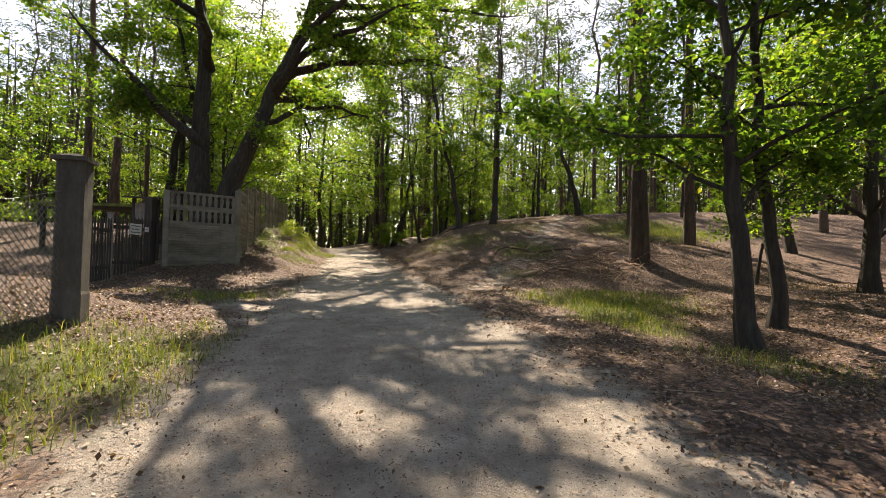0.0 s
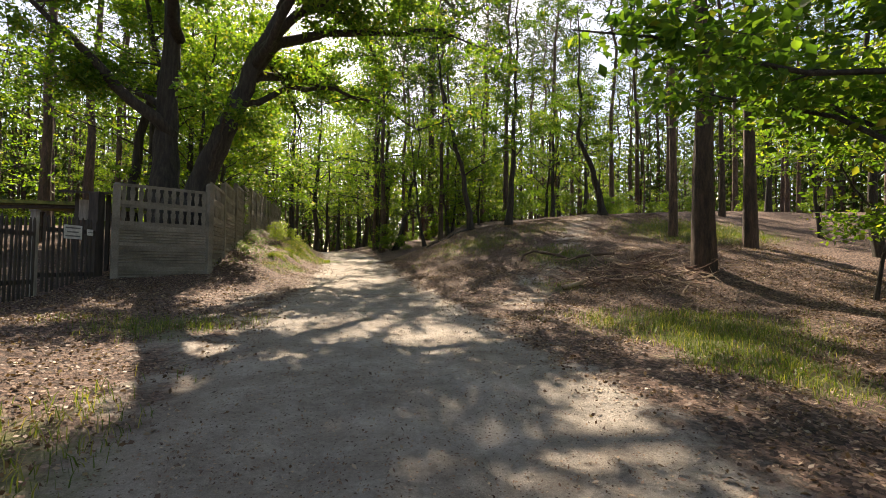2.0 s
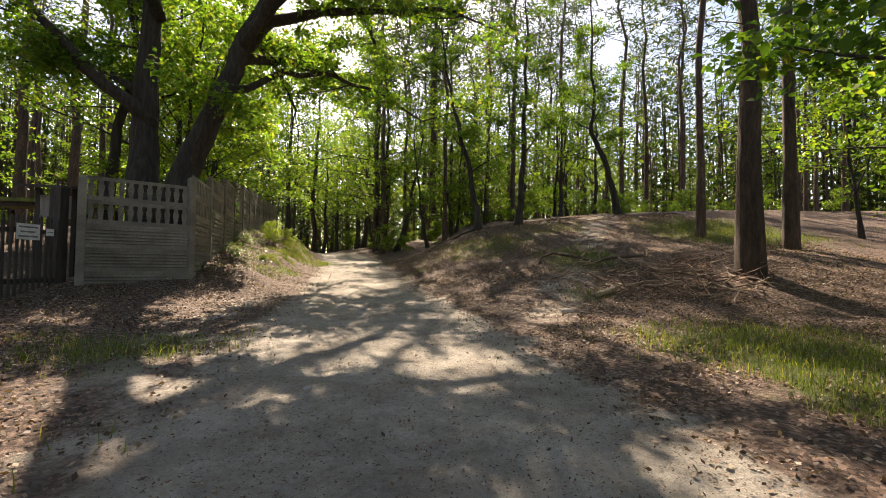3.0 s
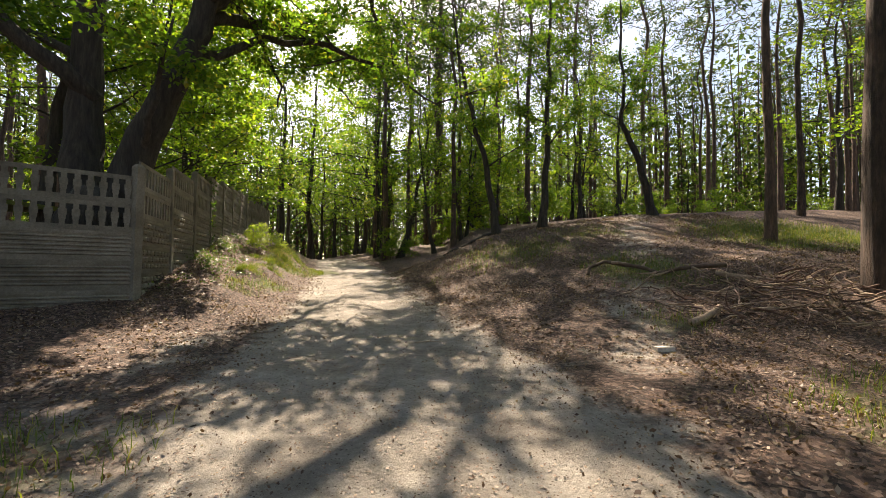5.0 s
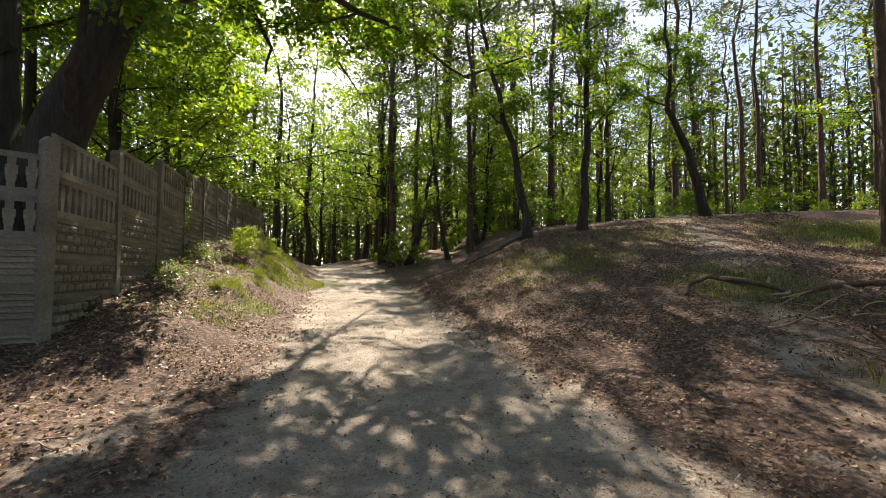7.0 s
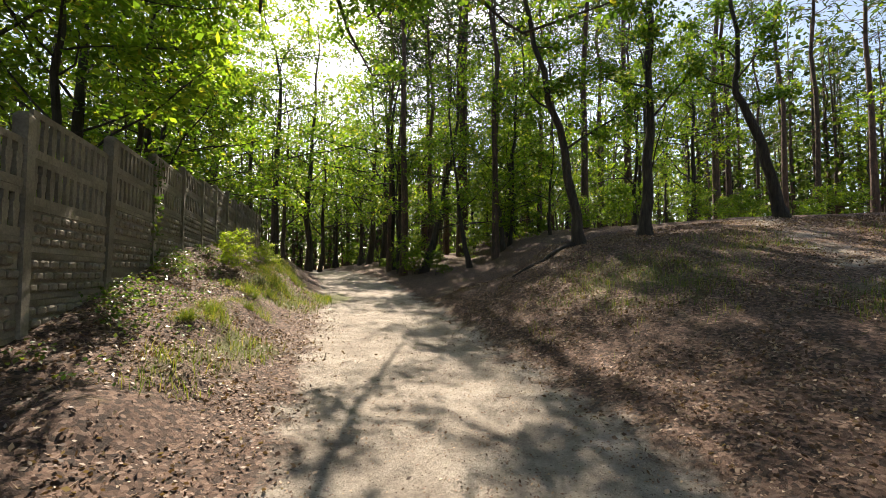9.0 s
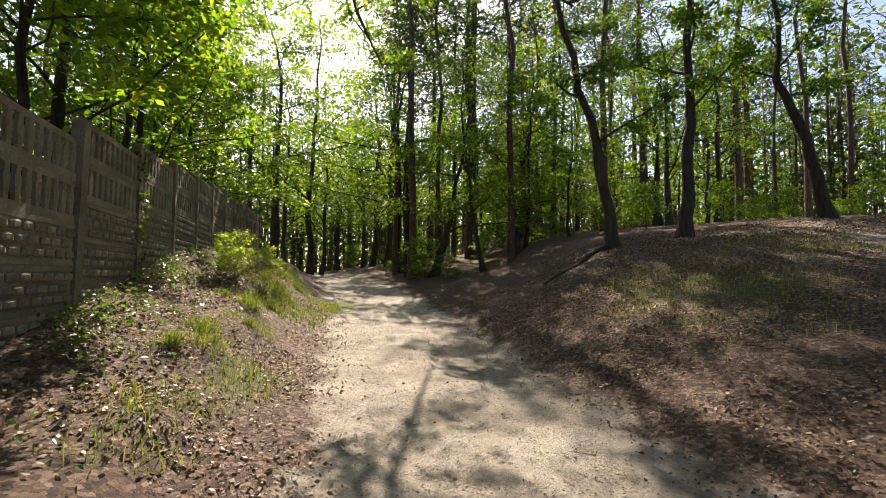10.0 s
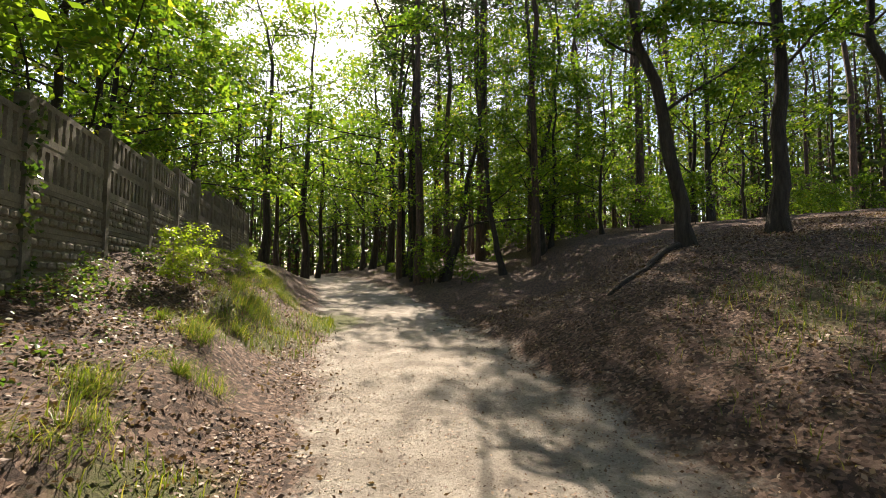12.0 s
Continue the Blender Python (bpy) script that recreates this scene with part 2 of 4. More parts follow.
def part(name, me, parent, label="", m=None):
    ob = new(name, me)
    ob.parent = parent
    if m is not None:
        ob.matrix_local = m
    if label:
        ob["label"] = label
    return ob


def thing(name, m, label, category, group="", kind="", data=None):
    ob = new(name, data)
    ob.matrix_world = m
    return tagged(ob, label, category, group, kind)


def leaves(rng, centres, spread, per, size, up=0.6, narrow=0.55, folded=True):
    """Leaf blades scattered round centres. Returns vertices and quads; a folded leaf has two halves that meet at its rib."""
    c = np.repeat(np.asarray(centres, float), per, axis=0)
    n = len(c)
    c = c + rng.normal(0, 1, (n, 3)) * np.asarray(spread)
    axis = rng.normal(0, 1, (n, 3)) * (1, 1, 0.6)
    axis[:, 2] -= 0.25
    axis /= np.linalg.norm(axis, axis=1, keepdims=True)
    nor = rng.normal(0, 1, (n, 3)) * (1 - up)
    nor[:, 2] += up
    side = np.cross(axis, nor)
    side /= np.linalg.norm(side, axis=1, keepdims=True) + 1e-9
    nor = np.cross(side, axis)
    ln = size * rng.uniform(0.65, 1.3, (n, 1))
    wd = ln * narrow * 0.5
    tip, mid = c + axis * ln, c + axis * ln * 0.55
    if not folded:
        v = np.stack([c, mid + side * wd, tip, mid - side * wd], 1).reshape(-1, 3)
        return v, np.arange(4 * n).reshape(n, 4)
    lift = nor * wd * rng.uniform(0.1, 0.7, (n, 1))
    low = c + axis * ln * 0.3
    v = np.stack([c, low + side * wd * 0.7 + lift * 0.6, mid + side * wd * 1.1 + lift, tip - nor * ln * 0.08, mid - side * wd * 1.1 + lift, low - side * wd * 0.7 + lift * 0.6], 1).reshape(-1, 3)
    i = np.arange(n)[:, None] * 6
    return v, np.concatenate([i + [[0, 1, 2, 3]], i + [[0, 3, 4, 5]]])


def blades(rng, pts, low, high, width, lean, drift=(0, 0, 0)):
    """Grass blades, each of two quads that bend over."""
    p = np.asarray(pts, float)
    k = len(p)
    a = rng.uniform(0, 6.28, k)
    side = np.stack([np.cos(a), np.sin(a), np.zeros(k)], 1) * width
    bend = rng.normal(0, lean, (k, 3)) * (1, 1, 0) + drift
    h = rng.uniform(low, high, (k, 1)) * (0, 0, 1)
    mid, tip = p + bend * 0.35 + h * 0.65, p + bend + h * 0.95
    v = np.stack([p - side, p + side, mid + side * 0.8, mid - side * 0.8, tip + side * 0.15, tip - side * 0.15], 1).reshape(-1, 3)
    i = np.arange(k)[:, None] * 6
    return v, np.concatenate([i + [[0, 1, 2, 3]], i + [[3, 2, 4, 5]]])


# ---- ground ----
def smooth(a, b, x):
    t = min(1.0, max(0.0, (x - a) / (b - a)))
    return t * t * (3 - 2 * t)


def road_x(y):
    """The middle of the sandy road."""
    return 0.38 - 0.2 * y - 0.004 * min(max(0.0, y - 22), 40) ** 2


def road_half(y):
    return 1.48 + 0.72 * (1 - smooth(6, 18, y))


def base_z(y):
    y = max(-12.0, y)
    if y < 36:
        return 0.0595 * y - 0.05
    return 2.092 + 0.45 * (1 - math.exp(-(y - 36) * 0.0595 / 0.45))


def ground_z(x, y):
    c, h = road_x(y), road_half(y)
    z = base_z(y)
    u = x - (c + h)
    if u > 0:
        rise = 0.2 * max(0.0, min(y, 27.5) - 12.3) * (1 - 0.8 * smooth(45, 90, y))
        z += rise * (1 - math.exp(-u / (3.2 + 9.0 * smooth(23.5, 28, y) * (1 - 0.75 * smooth(-1.6, 0.6, x))))) + 0.3 * smooth(5, 9, u) * (1 - smooth(14, 22, y)) * smooth(2, 8, y)
    v = (c - h) - x
    if v > 0:
        bank = smooth(13.5, 16, y) * (0.5 + 0.135 * min(8.0, max(0.0, y - 15.4))) * (1 - 0.5 * smooth(30, 50, y))
        lump = 0.5 + noise.noise((x * 1.1, y * 1.1, 17.0))
        z += bank * (0.85 * min(v, 3.3) / 3.3 + 0.15 * smooth(0.6, 1.3, v)) + 0.16 * lump * smooth(13.5, 16, y) * math.exp(-((v - 1.3) / 0.5) ** 2)
        z += 0.62 * smooth(0.3, 2.6, v) * (1 - smooth(6.2, 8.5, y)) + 0.1 * smooth(1, 3, v) * (1 - smooth(14, 16, y))
        z += 0.25 * smooth(3, 5, v) * smooth(12, 13.5, y) * (1 - smooth(14, 16, y))
    z -= 0.22 * math.exp(-((x - 4.6) / 1.5) ** 2 - ((y - 6.5) / 2.5) ** 2)
    z += 0.07 * (noise.noise((x * 0.5, y * 0.5, 0.0))) * (0.3 if abs(x - c) < h else 1.0)
    z += 0.035 * noise.noise((x * 1.9, y * 1.9, 4.0)) + 0.02 * noise.noise((x * 5, y * 5, 9.0))
    # two shallow wheel ruts
    for s in (-0.62, 0.62):
        z -= 0.035 * math.exp(-((x - c - s) / 0.22) ** 2)
    return z


def spaced(a, b, step, far):
    inner = list(np.arange(a, b + 1e-6, step))
    out, s, p, q = [], step, a, b
    left, right = [], []
    while q < far:
        s *= 1.22
        p, q = p - s, q + s
        left.append(p)
        right.append(q)
    return left[::-1] + inner + right


MOSSY = ((3.3, 8.5, 1.0, 1.4, 0.95), (-3.4, 4.2, 1.3, 2.6, 0.75), (-4.6, 9.6, 1.6, 1.1, 0.6), (3.6, 10.2, 1.9, 1.6, 0.95), (3.2, 17.6, 1.3, 1.8, 0.7), (0.9, 21.0, 2.6, 2.6, 0.5), (3.5, 22.5, 2.0, 1.8, 0.42),
         (-6.7, 23.4, 0.9, 2.0, 0.75), (-6.2, 26.5, 0.7, 2.0, 0.9), (-5.6, 18.6, 0.45, 0.9, 0.7), (9.5, 21.0, 3.0, 3.0, 0.9), (-5.7, 17.2, 0.6, 1.2, 0.5), (4.2, 6.0, 1.2, 1.4, 0.5), (2.2, 14.0, 0.8, 0.8, 0.5))


def sand_amount(x, y):
    d = abs(x - road_x(y)) - road_half(y)
    w = 0.65 + 0.35 * (1 - smooth(11, 16, y))
    s = 1 - smooth(-w, w, d)
    if y < 14:
        s = max(s, 0.48 * (1 - smooth(0.2, 3.0, road_x(y) - road_half(y) - x)) * smooth(6, 9, y)) if x < road_x(y) else s
    if x > 0 and y > 12:
        s = max(s, 0.5 * math.exp(-((x - 0.42 * (y - 10)) / 1.0) ** 2))
    return s


def moss_amount(x, y):
    return max(a * math.exp(-((x - cx) / rx) ** 2 - ((y - cy) / ry) ** 2) for cx, cy, rx, ry, a in MOSSY)


def make_ground():
    xs, ys = spaced(-11.0, 11.0, 0.12, 500.0), spaced(0.5, 30.0, 0.12, 500.0)
    nx, ny = len(xs), len(ys)
    verts = np.array([(x, y, ground_z(x, y)) for y in ys for x in xs])
    i = (np.arange(ny - 1)[:, None] * nx + np.arange(nx - 1)[None]).ravel()
    me = mesh_np("ground", verts, np.stack([i, i + 1, i + 1 + nx, i + nx], 1), GROUND, True)
    for name, fn in (("sand", sand_amount), ("moss", moss_amount)):
        a = me.attributes.new(name, "FLOAT", "POINT")
        a.data.foreach_set("value", np.array([fn(v[0], v[1]) for v in verts], np.float32))
    thing("ground", Matrix(), "sandy forest floor with leaf litter, moss and a worn track", "ground", kind="structure", data=me)


make_ground()


# ---- trees ----
def wander(rnd, start, direction, length, steps, wobble, lift=0.0):
    p, d, out = Vector(start), Vector(direction).normalized(), [Vector(start)]
    for _ in range(steps):
        d = (d + Vector((rnd.uniform(-1, 1), rnd.uniform(-1, 1), rnd.uniform(-0.7, 0.7) + lift)) * wobble).normalized()
        p = p + d * length / steps
        out.append(p)
    return out


def taper(r0, r1, n, flare=0.0):
    return [r0 + (r1 - r0) * i / (n - 1) + flare * r0 * math.exp(-3.0 * i) for i in range(n)]


def along(pts, t):
    f = t * (len(pts) - 1)
    i = min(int(f), len(pts) - 2)
    return pts[i].lerp(pts[i + 1], f - i)


def twigs(rnd, geo, limb, r, count, length, centres, droop=0.0, t0=0.25):
    """Side shoots along a limb; leaf clumps are hung on them."""
    for k in range(count):
        t = t0 + (1 - t0) * (k + rnd.random()) / count
        a = rnd.uniform(0, 2 * math.pi)
        d = Vector((math.cos(a), math.sin(a), rnd.uniform(-0.3, 0.6) - droop))
        ln = length * rnd.uniform(0.5, 1.2) * (1.15 - 0.5 * t)
        tw = wander(rnd, along(limb, t), d, ln, 3, 0.35)
        geo.tube(tw, taper(r * 0.35 * (1.1 - 0.7 * t), 0.004, len(tw)), 3, False)
        centres += [along(tw, s) for s in (0.45, 0.75, 1.0)]


def broadleaf(name, label, group, seed, trunk, r0, first, limbs, limb_len, shoots, shoot_len, per, leaf, spread, mats, folded=True, sides=9, flat=0.55, top=0.02):
    """A broadleaved tree: a tapered trunk through the given points, limbs from the fraction `first` upward, shoots with leaf clumps."""
    rnd, rng = random.Random(seed), np.random.default_rng(seed)
    root = thing(name, Matrix(), label, "tree", group)
    pts = [Vector(trunk[0])]
    for a, b in zip(trunk, trunk[1:]):
        a, b = Vector(a), Vector(b)
        for s in (0.34, 0.67, 1.0):
            j = 0.04 * (b - a).length if s < 1 else 0.0
            pts.append(a.lerp(b, s) + Vector((rnd.uniform(-j, j), rnd.uniform(-j, j), 0)))
    g = Geo().tube([pts[0] - Vector((0, 0, 0.3))] + pts, [r0 * 1.5] + taper(r0, top, len(pts), 0.35), sides, True, 0.07, rnd)
    part("trunk", g.mesh("trunk", mats[0], True), root)
    centres = []
    for k in range(limbs):
        br, tw = Geo(), tw if k else Geo()
        t = first + (0.98 - first) * (k + rnd.random() * 0.8) / limbs
        a = k * 2.4 + rnd.uniform(-0.5, 0.5)
        ln = limb_len * (1.1 - 0.65 * t) * rnd.uniform(0.7, 1.2)
        limb = wander(rnd, along(pts, t), (math.cos(a), math.sin(a), rnd.uniform(0.1, 0.9)), ln, 5, 0.28, 0.05)
        rr = r0 * (1.0 - 0.8 * t) * 0.36
        br.tube(limb, taper(rr, 0.008, len(limb)), 5, False)
        twigs(rnd, tw, limb, rr, shoots, shoot_len, centres)
        part("limb", br.mesh("limb", mats[0], True), root)
    tagged(part("twigwork", tw.mesh("twigwork", mats[0], True), root), kind="stuff")
    v, q = leaves(rng, [tuple(c) for c in centres], (spread, spread, spread * flat), per, leaf, folded=folded)
    part("crown", mesh_np("crown", v, q, mats[1]), root)
    return root


def pine(seed, height, r0):
    rnd, rng = random.Random(seed), np.random.default_rng(seed)
    root = thing("pine_tree", Matrix(), "tall straight pine with a bare flaky brown trunk", "pine tree", "pines in the wood")
    n = 9
    pts = [Vector((0.02 * i * rnd.uniform(-1, 1) * height / n, 0.02 * i * rnd.uniform(-1, 1) * height / n, height * i / n)) for i in range(n + 1)]
    g = Geo().tube([Vector((0, 0, -0.3))] + pts, [r0 * 1.4] + taper(r0, 0.03, n + 1, 0.3), 8, True, 0.06, rnd)
    part("trunk", g.mesh("trunk", BARK_PINE, True), root)
    br, centres = Geo(), []
    for k in range(14):
        t = rnd.uniform(0.22, 0.6)
        a = rnd.uniform(0, 6.28)
        limb = wander(rnd, along(pts, t), (math.cos(a), math.sin(a), rnd.uniform(-0.2, 0.3)), rnd.uniform(0.4, 1.5), 3, 0.2)
        br.tube(limb, taper(0.018, 0.004, 4), 3, False)
    for k in range(26):
        t = 0.55 + 0.44 * k / 26
        a = k * 2.4
        limb = wander(rnd, along(pts, t), (math.cos(a), math.sin(a), rnd.uniform(0.0, 0.6)), 2.6 * (1.25 - t) * 1.6 * rnd.uniform(0.6, 1.1), 4, 0.2, 0.1)
        br.tube(limb, taper(0.03, 0.006, 5), 3, False)
        centres += [along(limb, s) + Vector((rnd.uniform(-0.3, 0.3), rnd.uniform(-0.3, 0.3), rnd.uniform(-0.1, 0.3))) for s in (0.4, 0.6, 0.8, 0.9, 1.0)]
    tagged(part("branchwork", br.mesh("branchwork", BARK_PINE, True), root), kind="stuff")
    v, q = leaves(rng, [tuple(c) for c in centres], (0.24, 0.24, 0.15), 9, 0.4, 0.3, 0.2, False)
    part("crown", mesh_np("crown", v, q, NEEDLE), root)
    return root


def stand(ob, x, y, turn=0.0, size=1.0, sink=0.0):
    return Matrix.Translation((x, y, ground_z(x, y) - sink)) @ Matrix.Rotation(radians(turn), 4, "Z") @ Matrix.Diagonal((size, size, size, 1))


def place(ob, x, y, turn=0.0, size=1.0):
    ob.matrix_world = stand(ob, x, y, turn, size)
    return ob


OAK = (BARK_OAK, LEAF_OAK)
YOUNG = (BARK_OAK, LEAF_YOUNG)


def big_oak():
    """The old oak behind the wall: two stems from one foot, heavy limbs over the road."""
    rnd, rng = random.Random(5), np.random.default_rng(5)
    x, y = -8.15, 16.3
    root = thing("oak_tree", Matrix.Translation((x, y, ground_z(x, y))), "massive old oak with a forked dark trunk behind the concrete wall", "oak tree")
    stems = [([(-0.25, 0, -0.3), (-0.3, 0, 0.8), (-0.5, 0.1, 2.2), (-0.65, 0.2, 4.0), (-0.5, 0.2, 6.5), (-0.9, 0.4, 9.5), (-1.0, 0.4, 13)], 0.50),
             ([(0.3, -0.1, -0.3), (0.35, -0.1, 0.9), (0.55, -0.1, 2.0), (1.05, -0.1, 3.2), (1.6, 0.0, 4.6), (2.0, 0.1, 6.0), (2.9, 0.6, 8.2), (3.4, 1.0, 11)], 0.46)]
    foot = Geo().tube([(0.1, -0.05, -0.4), (0.1, -0.05, 0.3), (0.1, -0.05, 1.1), (0.1, -0.05, 1.7)], [1.15, 0.92, 0.8, 0.55], 14, True, 0.06, rnd)
    part("root_foot", foot.mesh("root_foot", BARK_OAK, True), root)
    paths = []
    for pts, r in stems:
        fine = [Vector(pts[0])]
        for a, b in zip(pts, pts[1:]):
            fine += [Vector(a).lerp(Vector(b), s) + Vector((rnd.uniform(-0.04, 0.04), rnd.uniform(-0.04, 0.04), 0)) for s in (0.34, 0.67, 1.0)]
        part("trunk", Geo().tube(fine, taper(r, 0.1, len(fine)), 12, True, 0.07, rnd).mesh("trunk", BARK_OAK, True), root)
        paths.append(fine)
    limbs = [([(1.9, 0.1, 5.6), (2.7, 0.2, 6.5), (4.0, 0.6, 7.0), (5.6, 0.8, 7.2), (7.4, 1.2, 7.4), (8.6, 1.6, 7.2)], 0.19),
             ([(2.0, 0.1, 6.0), (3.4, -0.4, 7.0), (5.2, -1.0, 7.6), (7.2, -1.4, 8.2)], 0.18),
             ([(1.6, 0.2, 4.6), (2.6, 1.5, 5.6), (3.8, 2.6, 6.0), (5.2, 3.6, 5.8), (6.8, 4.4, 5.0)], 0.11),
             ([(-0.4, 0.2, 3.6), (-1.5, -0.7, 4.8), (-2.8, -1.4, 6.2), (-4.0, -2.0, 7.6)], 0.2),
             ([(-0.3, 0.2, 6.5), (0.3, -1.6, 7.6), (0.9, -3.4, 8.4), (1.4, -5.4, 8.6)], 0.17),
             ([(1.8, 0.0, 5.3), (2.6, 2.0, 6.2), (3.4, 4.4, 6.8), (3.8, 6.8, 6.6)], 0.16),
             ([(-0.6, 0.3, 8.0), (-2.0, 2.0, 9.0), (-3.4, 4.2, 9.4)], 0.15),
             ([(2.9, 0.6, 8.2), (4.6, 2.0, 9.4), (6.4, 3.4, 10.0), (8.0, 5.0, 10.4)], 0.14),
             # limb added so its outer leaves, above the view, shade the near road
             ([(1.9, 0.1, 5.6), (4.0, -1.6, 7.4), (6.4, -3.2, 8.4), (8.8, -4.6, 8.7)], 0.14),
             ([(-0.6, 0.2, 4.4), (-2.2, 0.6, 5.2), (-4.2, 0.8, 5.6)], 0.13),
             ([(-0.8, 0.3, 8.5), (-2.6, -1.5, 9.2), (-4.6, -2.6, 9.8)], 0.12),
             ([(0.6, -0.1, 2.2), (1.35, -0.7, 3.0), (1.6, -1.0, 3.8), (2.1, -1.3, 4.6)], 0.09),
             ([(3.1, 0.8, 9.5), (3.8, -1.0, 11.0), (5.2, -2.6, 12.0)], 0.10),
             ([(-0.9, 0.4, 9.5), (-1.2, -2.0, 11), (-1.0, -4.0, 12)], 0.11),
             ([(3.4, 1.0, 11.0), (3.6, 3.0, 12.0), (4.6, 5.4, 12.4)], 0.09),
             ([(-1.0, 0.4, 11.0), (-2.6, 0.6, 12.2), (-4.4, 1.2, 12.8)], 0.10),
             # six high limbs added out of view to shade the road and right slope
             ([(3.0, 0.7, 9.0), (5.2, 0.4, 10.4), (8.0, 0.2, 11.2), (11.0, 0.6, 11.6)], 0.15),
             ([(3.2, 0.9, 9.9), (5.6, 2.2, 11.2), (8.4, 3.6, 12.0), (11.2, 4.6, 12.4)], 0.14),
             ([(2.6, 0.4, 7.6), (5.0, -2.0, 9.6), (7.6, -3.6, 10.6), (10.2, -4.6, 11.2)], 0.14),
             ([(3.4, 1.0, 10.8), (5.6, -1.0, 12.2), (8.6, -2.0, 13.0), (11.4, -2.2, 13.4)], 0.12),
             ([(3.0, 0.7, 9.0), (6.0, 3.0, 10.6), (9.0, 5.0, 11.4), (12.0, 6.5, 12.0)], 0.14),
             ([(3.3, 1.0, 10.4), (6.4, 1.8, 12.4), (9.6, 2.6, 13.2), (13.0, 3.6, 13.6)], 0.12),
             ([(1.9, 0.1, 5.6), (1.8, 1.0, 6.3), (1.75, 1.8, 6.5), (2.25, 2.1, 5.8), (2.65, 2.3, 5.0), (2.7, 2.3, 4.2)], 0.11),
             # added limbs: leaves above the wall, laid to shade the track below
             ([(2.0, 0.1, 6.0), (2.6, 4.0, 7.4), (2.4, 8.0, 8.0), (2.8, 12.0, 7.6)], 0.14),
             ([(2.9, 0.6, 8.2), (4.2, 5.0, 9.6), (4.2, 9.5, 10.2), (4.6, 13.0, 10.0)], 0.14),
             ([(3.4, 1.0, 10.9), (3.6, 6.0, 12.6), (4.6, 11.0, 13.2), (5.0, 15.0, 13.0)], 0.12)]
    centres = []
    tw = Geo()
    for pts, r in limbs:
        fine = [Vector(pts[0])]
        for a, b in zip(pts, pts[1:]):
            fine += [Vector(a).lerp(Vector(b), s) + Vector((rnd.uniform(-0.1, 0.1), rnd.uniform(-0.1, 0.1), rnd.uniform(-0.1, 0.1))) for s in (0.34, 0.67, 1.0)]
        part("limb", Geo().tube(fine, taper(r, 0.02, len(fine)), 8, True, 0.08, rnd).mesh("limb", BARK_OAK, True), root)
        subs = 2 if pts[-1][2] < 4.8 else 8
        for k in range(subs):
            t = 0.25 + 0.75 * (k + rnd.random()) / subs
            a = rnd.uniform(0, 6.28)
            sub = wander(rnd, along(fine, t), (math.cos(a), math.sin(a), rnd.uniform(-0.25, 0.6)), rnd.uniform(1.0, 2.8), 4, 0.3)
            tw.tube(sub, taper(0.03, 0.008, 5), 5, False)
            twigs(rnd, tw, sub, 0.03, 5, 0.65, centres, 0.1)
    tagged(part("twigwork", tw.mesh("twigwork", BARK_OAK, True), root), kind="stuff")
    v, q = leaves(rng, [tuple(c) for c in centres], (0.18, 0.18, 0.13), 22, 0.14)
    part("crown", mesh_np("crown", v, q, LEAF_OAK), root)


big_oak()

# crooked stems between the far track and the mound
STEM = "crooked trees at the bend"
for k, (x, y, r, tip, h) in enumerate(((-3.6, 33.7, 0.2, 1.5, 10.0), (-1.6, 32.1, 0.12, -0.9, 9.0), (-0.15, 32.3, 0.11, -0.5, 8.5), (0.15, 32.5, 0.09, 0.3, 8.0), (-7.0, 47.0, 0.16, 0.4, 12.0))):
    place(broadleaf("oak_tree", "crooked dark-barked young oak leaning beside the track", STEM, 130 + k,
                    [(0, 0, 0), (tip * 0.3, 0, h * 0.14), (tip * 0.55, 0.1, h * 0.3), (tip * 0.9, 0.1, h * 0.6), (tip, 0, h)], r, 0.3, 10, 3.4, 6, 0.8, 18, 0.13, 0.2, YOUNG, False, 8), x, y)
# the single trees along the right side and the mound, each fitted to its own lean
EDGE = "trees beside the track"
place(broadleaf("oak_tree", "slender dark oak leaning over the mound's edge beside the track", EDGE, 11,
                [(0, 0, 0), (-0.15, 0, 1.2), (-0.5, 0, 3.2), (-1.2, 0.1, 5.6), (-1.6, 0.2, 8), (-1.8, 0.3, 11)], 0.16, 0.3, 8, 2.8, 6, 0.7, 30, 0.12, 0.16, OAK), 0.85, 25.0)
place(broadleaf("oak_tree", "straight grey-barked oak on top of the mound", EDGE, 12,
                [(0, 0, 0), (0.12, 0, 1.4), (0.22, 0, 3.5), (0.35, 0.1, 6), (0.4, 0.2, 9), (0.5, 0.3, 13)], 0.17, 0.36, 11, 2.8, 6, 0.7, 30, 0.12, 0.16, OAK), 2.65, 25.0)
place(broadleaf("oak_tree", "crooked dark oak with a bent stem on the mound", EDGE, 13,
                [(0, 0, 0), (-0.3, 0, 1.3), (-0.75, 0, 2.8), (-1.35, 0, 4.0), (-1.2, 0.1, 5.2), (-1.25, 0.2, 8), (-1.3, 0.3, 12)], 0.19, 0.42, 10, 2.8, 6, 0.7, 30, 0.12, 0.16, OAK), 7.85, 26.8)
place(broadleaf("oak_tree", "slim dark tree with low leafy boughs beside the grass", EDGE, 14,
                [(0, 0, 0), (-0.15, 0, 1.2), (-0.3, 0.0, 2.8), (-0.45, 0, 5), (-0.5, 0, 8), (-0.5, 0, 11)], 0.16, 0.3, 21, 4.6, 8, 0.9, 32, 0.13, 0.22, OAK), 4.62, 6.95)
